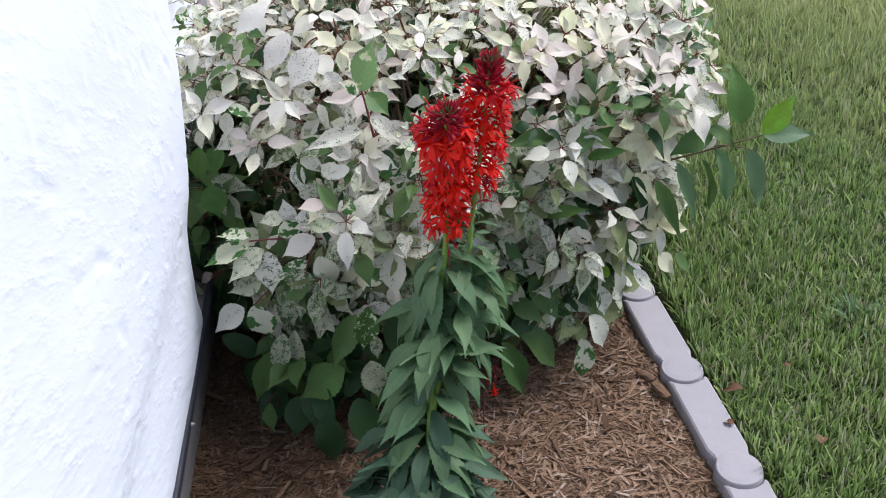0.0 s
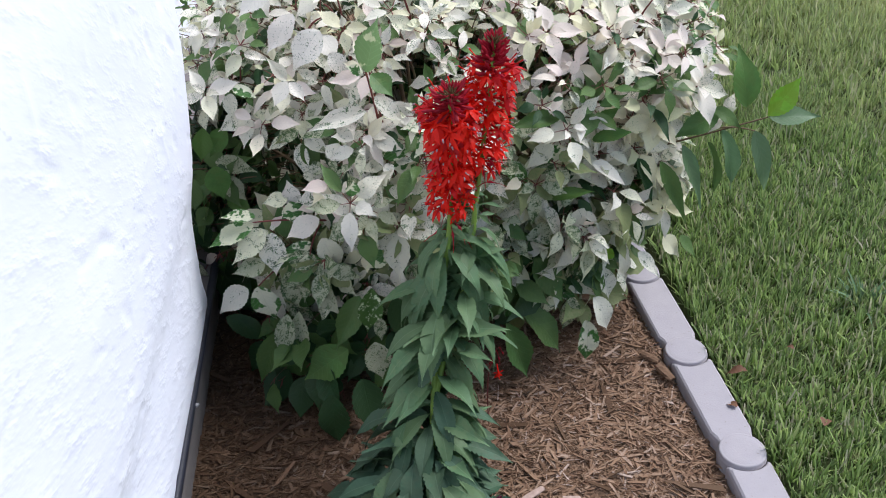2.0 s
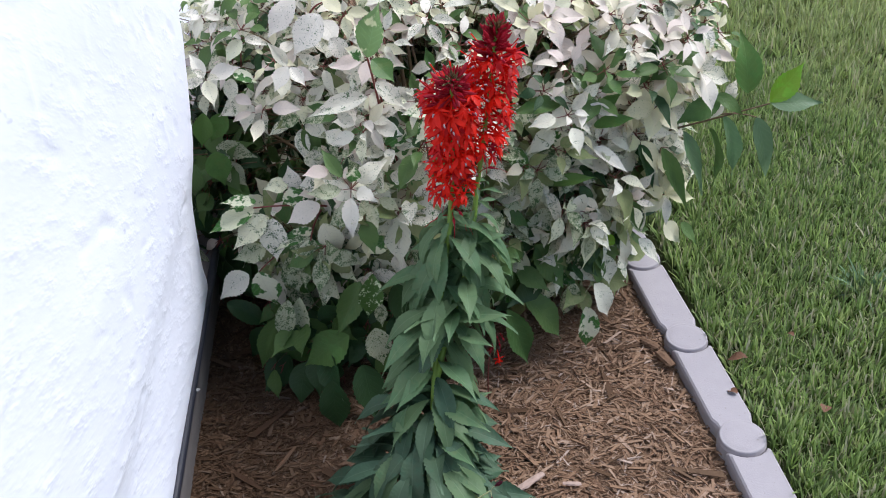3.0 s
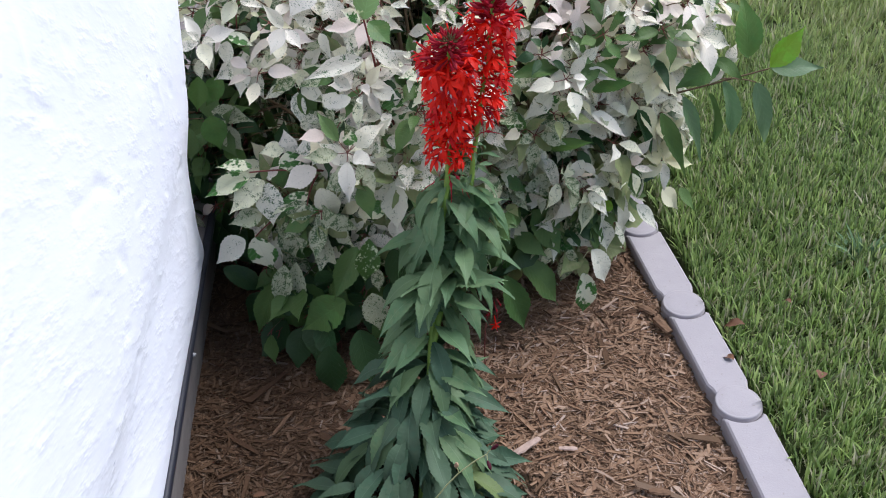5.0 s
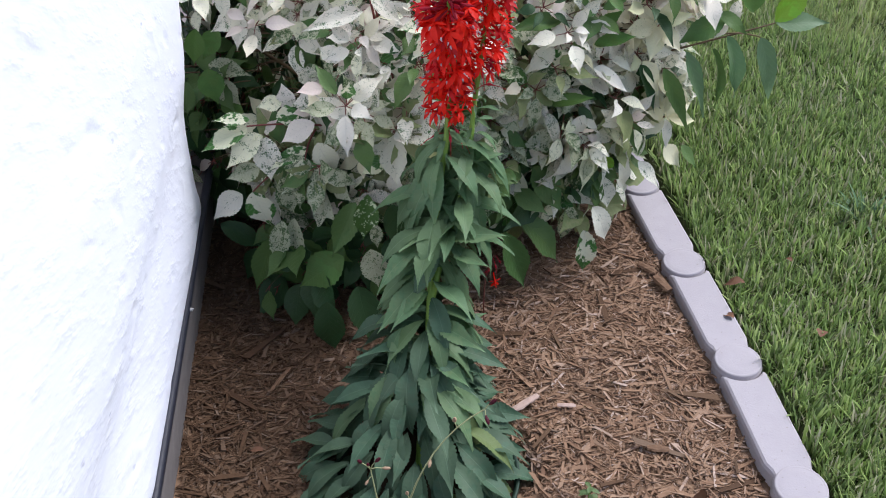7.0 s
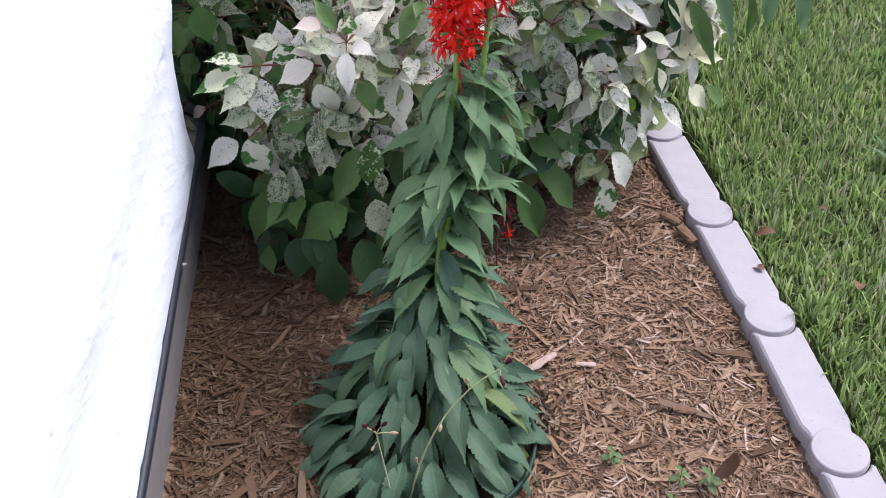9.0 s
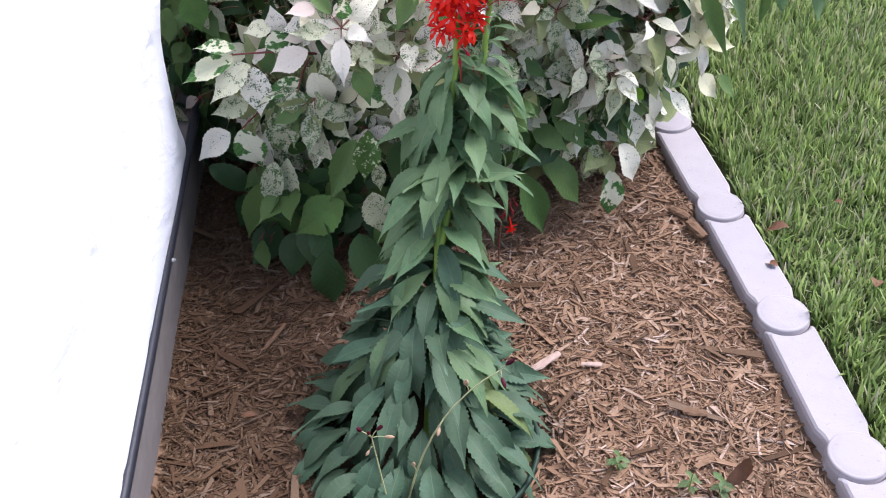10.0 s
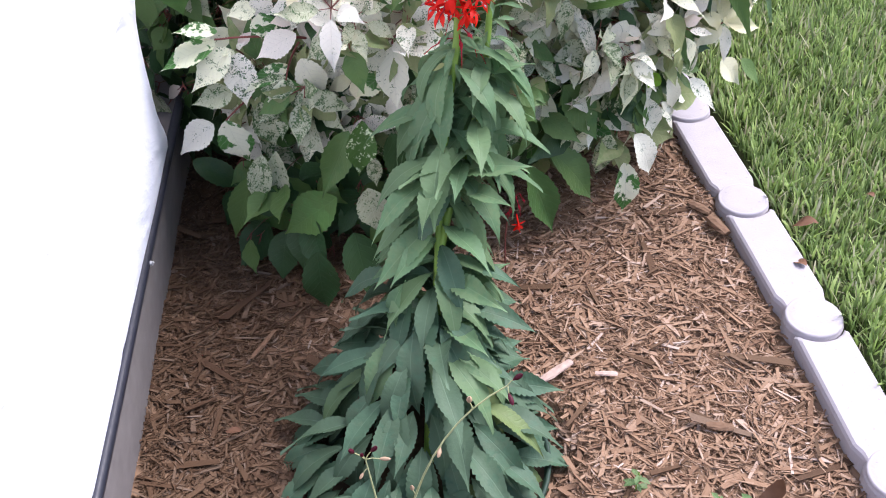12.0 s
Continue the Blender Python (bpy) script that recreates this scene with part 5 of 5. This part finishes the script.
def build_shoots():
    rng = random.Random(21)
    made = {}

    def leaf(shape, skin, m, host):
        key = (shape, skin.name)
        if key not in made:
            v, f, uv = FINE[shape]
            made[key] = mesh_of("leaf", v, f, skin, uv * 0.085)
        child("leaf", made[key], host, SHRUB_INV @ m)

    def put(rows, host=None, face=(0.02, -0.66, 0.75)):
        for skin, base, tip, wide in rows:
            b, t = Vector(base), Vector(tip)
            n = (t - b).length * 1.10
            turn = Vector(face) + Vector((rng.uniform(-0.25, 0.25), rng.uniform(-0.1, 0.1), rng.uniform(-0.2, 0.2)))
            leaf(rng.randrange(5), skin, aim(b, t - b, turn) @ Matrix.Diagonal((wide / 0.60, n, n, 1)), host or SHRUB)

    def stem(points, r0, r1, mat):
        pts = bezier_points(*points, 9)
        return child("shoot", tube_mesh("shoot", [SHRUB_INV @ p for p in pts], [r0 + (r1 - r0) * k / 8 for k in range(9)], mat, 6), SHRUB)

    def rosette(skin, centre, size, number, axis):
        """The leaves of a shoot's tip, spread in a star, with a short red stem behind."""
        c, ax = Vector(centre), Vector(axis).normalized()
        ref = ax.cross(Vector((0.2, 0.3, 0.9))).normalized()
        other = ax.cross(ref)
        host = stem((c - ax * 0.09 + Vector((0, 0.03, -0.03)), c - ax * 0.04, c), 0.0018, 0.0013, STEM_RED)
        turn = rng.uniform(0, 6.28)
        for k in range(number):
            inner = k >= number - 2
            a = turn + (k * 2 * math.pi / max(1, number - 2) if not inner else k * 3.0) + rng.uniform(-0.25, 0.25)
            tilt = rng.uniform(0.45, 0.75) if inner else rng.uniform(1.05, 1.5)
            way = ax * math.cos(tilt) + (ref * math.cos(a) + other * math.sin(a)) * math.sin(tilt)
            way.z -= 0.15
            n = size * rng.uniform(0.85, 1.15) * (0.62 if inner else 1.0)
            own = skin if rng.random() < 0.8 else rng.choice((LEAF_WHITE, LEAF_PINK, LEAF_SPECK))
            leaf(rng.randrange(5), own, aim(c + way * 0.006, way, ax) @ Matrix.Diagonal((n * rng.uniform(0.72, 0.92), n, n, 1)), host)

    # the green shoot over the lawn
    lawn_shoot = stem(((1.112, 0.50, 0.443), (1.236, 0.44, 0.500), (1.354, 0.42, 0.536)), 0.0028, 0.0016, STEM_BROWN)
    stem(((1.23, 0.43, 0.517), (1.285, 0.42, 0.528), (1.325, 0.41, 0.513)), 0.002, 0.0013, STEM_BROWN)
    put(LAWN_SHOOT, lawn_shoot, (0.15, -0.65, 0.75))
    # the upright shoot with red stem and fresh green leaves
    tall_shoot = stem(((0.579, 0.42, 0.435), (0.570, 0.40, 0.603), (0.547, 0.37, 0.746)), 0.0034, 0.0020, STEM_RED)
    stem(((0.593, 0.42, 0.460), (0.574, 0.40, 0.614), (0.558, 0.37, 0.702)), 0.0028, 0.0018, STEM_RED)
    put(TALL_SHOOT, tall_shoot)
    # the white branch that hangs forward beside the wall
    low_shoot = stem(((0.518, 0.46, 0.362), (0.407, 0.395, 0.440), (0.295, 0.395, 0.439)), 0.0028, 0.0016, STEM_RED)
    stem(((0.427, 0.40, 0.414), (0.407, 0.375, 0.400), (0.400, 0.345, 0.380)), 0.002, 0.0014, STEM_RED)
    put(LOW_WHITE_BRANCH, low_shoot, (-0.1, -0.7, 0.72))
    speckled_shoot = stem(((0.420, 0.44, 0.350), (0.330, 0.40, 0.330), (0.286, 0.37, 0.301)), 0.0024, 0.0015, STEM_RED)
    put(LOW_SPECKLED_BRANCH, speckled_shoot, (-0.1, -0.7, 0.72))
    for rows in (LOW_GREEN_LEAVES, DARK_LOW_LEAVES, WALL_LEAVES, UPPER_LEFT_LEAVES, UPPER_LEFT_SMALL):
        put(rows)
    for rows in (RIGHT_LEAVES, RIGHT_LOW_LEAVES, RIGHT_INNER_LEAVES):
        put(rows, None, (0.22, -0.58, 0.78))
    # bare twigs that stand up among the crown's leaves
    for mat, foot, tip in BARE_TWIGS:
        a, b = (Vector(foot), Vector(tip)) if foot[2] < tip[2] else (Vector(tip), Vector(foot))
        stem((a + Vector((0, 0.05, -0.08)), a.lerp(b, 0.4), b), 0.0026, 0.0016, mat)
    for skin, centre, size, number in TIP_ROSETTES:
        rosette(skin, centre, size, number, (rng.uniform(-0.25, 0.25), -0.62, 0.75))
    for skin, centre, size, number in SIDE_ROSETTES:
        rosette(skin, centre, size, number, (0.1 + rng.uniform(-0.25, 0.25), -0.75, 0.6))


build_shoots()

# ---- small things in the bed and the lawn ----
def build_side_shoot():
    O = Vector((0.735, 0.19, 0))
    plant = thing("small_cardinal_shoot", "short side shoot with a few hanging scarlet flowers beside the plant", "flowering plant", tuple(O))
    pts = [p - O for p in bezier_points((0.728, 0.21, -0.01), (0.722, 0.215, 0.16), (0.750, 0.20, 0.205), 8)]
    child("stem", tube_mesh("stem", pts, [0.0013] * 8, STEM_RED, 6), plant)
    for i, (x, y, z, a) in enumerate(((0.752, 0.20, 0.205, 20), (0.746, 0.198, 0.200, 300), (0.742, 0.20, 0.190, 220), (0.738, 0.195, 0.185, 150), (0.746, 0.196, 0.165, 280))):
        way = Vector((math.cos(radians(a)) * 0.5, math.sin(radians(a)) * 0.5, -1.2))
        child("flower" if i > 3 else "spent_flower", FLOWERS[i % 4] if i > 3 else SPENT, plant, aim(Vector((x, y, z)) - O, way, (0, -1, 0.4)) @ Matrix.Diagonal((0.8, 1.0, 0.8, 1)))


def build_stalk(foot, midway, top, heads, label):
    stalk = thing("seed_stalk", label, "plant stalk", foot)
    O = Vector(foot)
    pts = [p - O for p in bezier_points(foot, midway, top, 10)]
    child("stem", tube_mesh("stem", pts, [0.0019 - 0.0001 * i for i in range(10)], STEM_DRY, 6), stalk)
    for (x, y, z), mat, size in heads:
        base = min(pts, key=lambda p: (p + O - Vector((x, y, z))).length)
        end = Vector((x, y, z)) - O
        twig = child("stalklet", tube_mesh("stalklet", [base, base.lerp(end, 0.5) + Vector((0, 0, 0.002)), end], [0.0009, 0.0008, 0.0007], STEM_DRY, 5), stalk)
        way = (end - base).normalized() + Vector((0.2, -0.3, 0.2))
        v, f = tube_arrays([end, end + way * size * 0.4, end + way * size * 0.8, end + way * size], [0.0012, size * 0.24, size * 0.2, 0.0006], 7)
        child("pod", mesh_of("pod", v, f, mat), twig, label="dry seed pod" if mat is HUSK else "dark crimson bud")


def build_weed(x, y, seed, tall, label):
    rng = random.Random(seed)
    weed = thing("weed_seedling", label, "weed", (x, y, 0))
    child("stem", tube_mesh("stem", [(0, 0, -0.01), (0.002, 0, tall * 0.5), (0.004, 0.002, tall)], [0.0014, 0.0012, 0.0009], STEM_GREEN, 6), weed)
    shapes = [mesh_of("leaf", v, f, SEEDLING, uv * 0.03) for v, f, uv in (leaf_arrays(1.0, 0.46, 0.6, 0.25, 0.52, 0.8, 12, 0.10, 0.0, 0.0, k) for k in range(2))]
    n = rng.randint(7, 11)
    for i in range(n):
        a = i * 2.4
        z = tall * (0.25 + 0.75 * i / n)
        s = rng.uniform(0.014, 0.026)
        child("leaf", shapes[i % 2], weed, aim((0.003, 0.001, z), (math.cos(a), math.sin(a), 0.25), (0, 0, 1)) @ Matrix.Diagonal((s, s, s, 1)))


def build_grass_tuft(x, y):
    rng = random.Random(4)
    tuft = thing("grass_tuft", "tuft of broad bluish-green grass blades standing in the lawn", "grass", (x, y, 0))
    for i in range(24):
        a, out = rng.uniform(0, 6.28), rng.uniform(0.25, 0.9)
        n = rng.uniform(0.055, 0.105)
        v, f, uv = leaf_arrays(n, 0.0075, rng.uniform(0.3, 0.9), 0.4, 0.35, 0.5, 8, 0.0, 0.0, rng.uniform(-0.4, 0.4), i)
        way = Vector((math.cos(a) * out, math.sin(a) * out, 1.0))
        child("blade", mesh_of("blade", v, f, LEAF_BLUISH, uv), tuft, aim((math.cos(a) * 0.012, math.sin(a) * 0.012, -0.004), way, (math.cos(a) * -0.6, math.sin(a) * -0.6, 0.8)))


def build_dead_leaf(x, y, z, length, turn, curl, label, m=DEADLEAF, wide=0.5):
    v, f, uv = leaf_arrays(length, length * wide, curl, 0.5, 0.45, 0.85, 8, 0.05, 0.06, 0.4, int(x * 100))
    ob = new("dead_leaf", mesh_of("dead_leaf", v, f, m, uv))
    ob.matrix_basis = pose(x, y, z, 6, 8, turn)
    tagged(ob, label, "dead leaf", "fallen leaves")


def build_wood_chunk(x, y, z, length, width, thick, turn, mat, label):
    """A split piece of wood with ragged ends and a bevelled, uneven body."""
    rng = random.Random(int(x * 1000))
    bm = bmesh.new()
    rings = []
    for i in range(7):
        t = i / 6
        k = 0.55 + 0.45 * math.sin(math.pi * min(1, max(0, t * 0.8 + 0.1)))
        ring = []
        for a in range(8):
            w = 2 * math.pi * a / 8
            ring.append(bm.verts.new((math.cos(w) * width / 2 * k * rng.uniform(0.8, 1.1), (t - 0.5) * length + rng.uniform(-1, 1) * length * 0.03, math.sin(w) * thick / 2 * k * rng.uniform(0.7, 1.1))))
        rings.append(ring)
    for a, b in zip(rings, rings[1:]):
        for k in range(8):
            bm.faces.new((a[k], a[(k + 1) % 8], b[(k + 1) % 8], b[k]))
    bm.faces.new(rings[0][::-1])
    bm.faces.new(rings[-1])
    bmesh.ops.recalc_face_normals(bm, faces=bm.faces)
    uv = bm.loops.layers.uv.new("UVMap")
    for f in bm.faces:
        for l in f.loops:
            l[uv].uv = (l.vert.co.x, l.vert.co.y)
    ob = new("wood_chunk", bm_mesh("wood_chunk", bm, mat))
    ob.matrix_basis = pose(x, y, z, 2, 4, turn)
    tagged(ob, label, "wood piece", "larger wood pieces in the mulch")


build_wood_chunk(0.768, -0.028, 0.020, 0.062, 0.017, 0.008, -62, WOOD_PALE, "pale weathered split of wood lying on the mulch")
build_wood_chunk(1.128, 0.262, 0.020, 0.052, 0.026, 0.016, 22, WOOD_BROWN, "thick brown piece of bark by the edging stones")
build_wood_chunk(1.112, 0.318, 0.018, 0.045, 0.022, 0.014, 40, WOOD_BROWN, "thick brown piece of bark by the edging stones")
build_wood_chunk(0.845, -0.045, 0.018, 0.034, 0.012, 0.006, 80, WOOD_PALE, "short pale split of wood lying on the mulch")
build_wood_chunk(0.300, 0.115, 0.020, 0.070, 0.010, 0.006, -35, WOOD_BROWN, "narrow brown split of wood lying on the mulch")
build_wood_chunk(0.985, -0.175, 0.018, 0.040, 0.016, 0.010, 75, WOOD_BROWN, "short knotty piece of wood lying on the mulch")
build_side_shoot()
build_stalk((0.50, -0.275, 0.0), (0.545, -0.26, 0.22), (0.655, -0.255, 0.275),
            [((0.605, -0.262, 0.262), HUSK, 0.016), ((0.563, -0.268, 0.185), HUSK, 0.013), ((0.520, -0.27, 0.105), HUSK, 0.013), ((0.662, -0.257, 0.287), POD, 0.015), ((0.655, -0.262, 0.268), POD, 0.014)],
            "thin dry yellow-green seed stalk leaning in front of the plant")
build_stalk((0.478, -0.29, 0.0), (0.470, -0.27, 0.10), (0.465, -0.26, 0.172),
            [((0.452, -0.262, 0.192), POD, 0.014), ((0.462, -0.265, 0.187), POD, 0.012), ((0.474, -0.262, 0.190), POD, 0.014), ((0.484, -0.265, 0.176), HUSK, 0.012), ((0.459, -0.265, 0.150), HUSK, 0.010)],
            "short dry seed stalk with dark crimson buds")
build_weed(1.292, 0.335, 7, 0.030, "low light green broad-leaved weed in the lawn by the edging")
build_weed(1.318, 0.300, 8, 0.028, "low light green broad-leaved weed in the lawn by the edging")
build_grass_tuft(1.662, 0.414)
build_weed(0.835, -0.255, 1, 0.045, "light green weed seedling growing in the mulch")
build_weed(0.930, -0.315, 2, 0.050, "light green leafy weed seedling in the mulch")
build_weed(0.975, -0.325, 3, 0.045, "light green leafy weed seedling in the mulch")
build_weed(0.905, -0.355, 4, 0.040, "light green weed seedling growing in the mulch")
build_dead_leaf(0.985, -0.318, 0.018, 0.085, -84, -1.6, "large curled brown dead leaf lying on the mulch", wide=0.34)
build_dead_leaf(1.232, 0.114, 0.036, 0.036, 20, 0.9, "small russet dead leaf lying on the edging stone")
build_dead_leaf(1.290, 0.205, 0.045, 0.050, 60, 0.7, "brown dead leaf caught in the lawn")
build_dead_leaf(1.410, 0.250, 0.050, 0.032, 10, 1.0, "small pinkish-brown dead leaf in the grass")
build_dead_leaf(1.372, 0.020, 0.050, 0.045, -40, 0.8, "dark brown dead leaf caught in the grass")
build_dead_leaf(0.268, -0.06, 0.018, 0.026, 80, 0.3, "small tan dead leaf lying on the mulch")
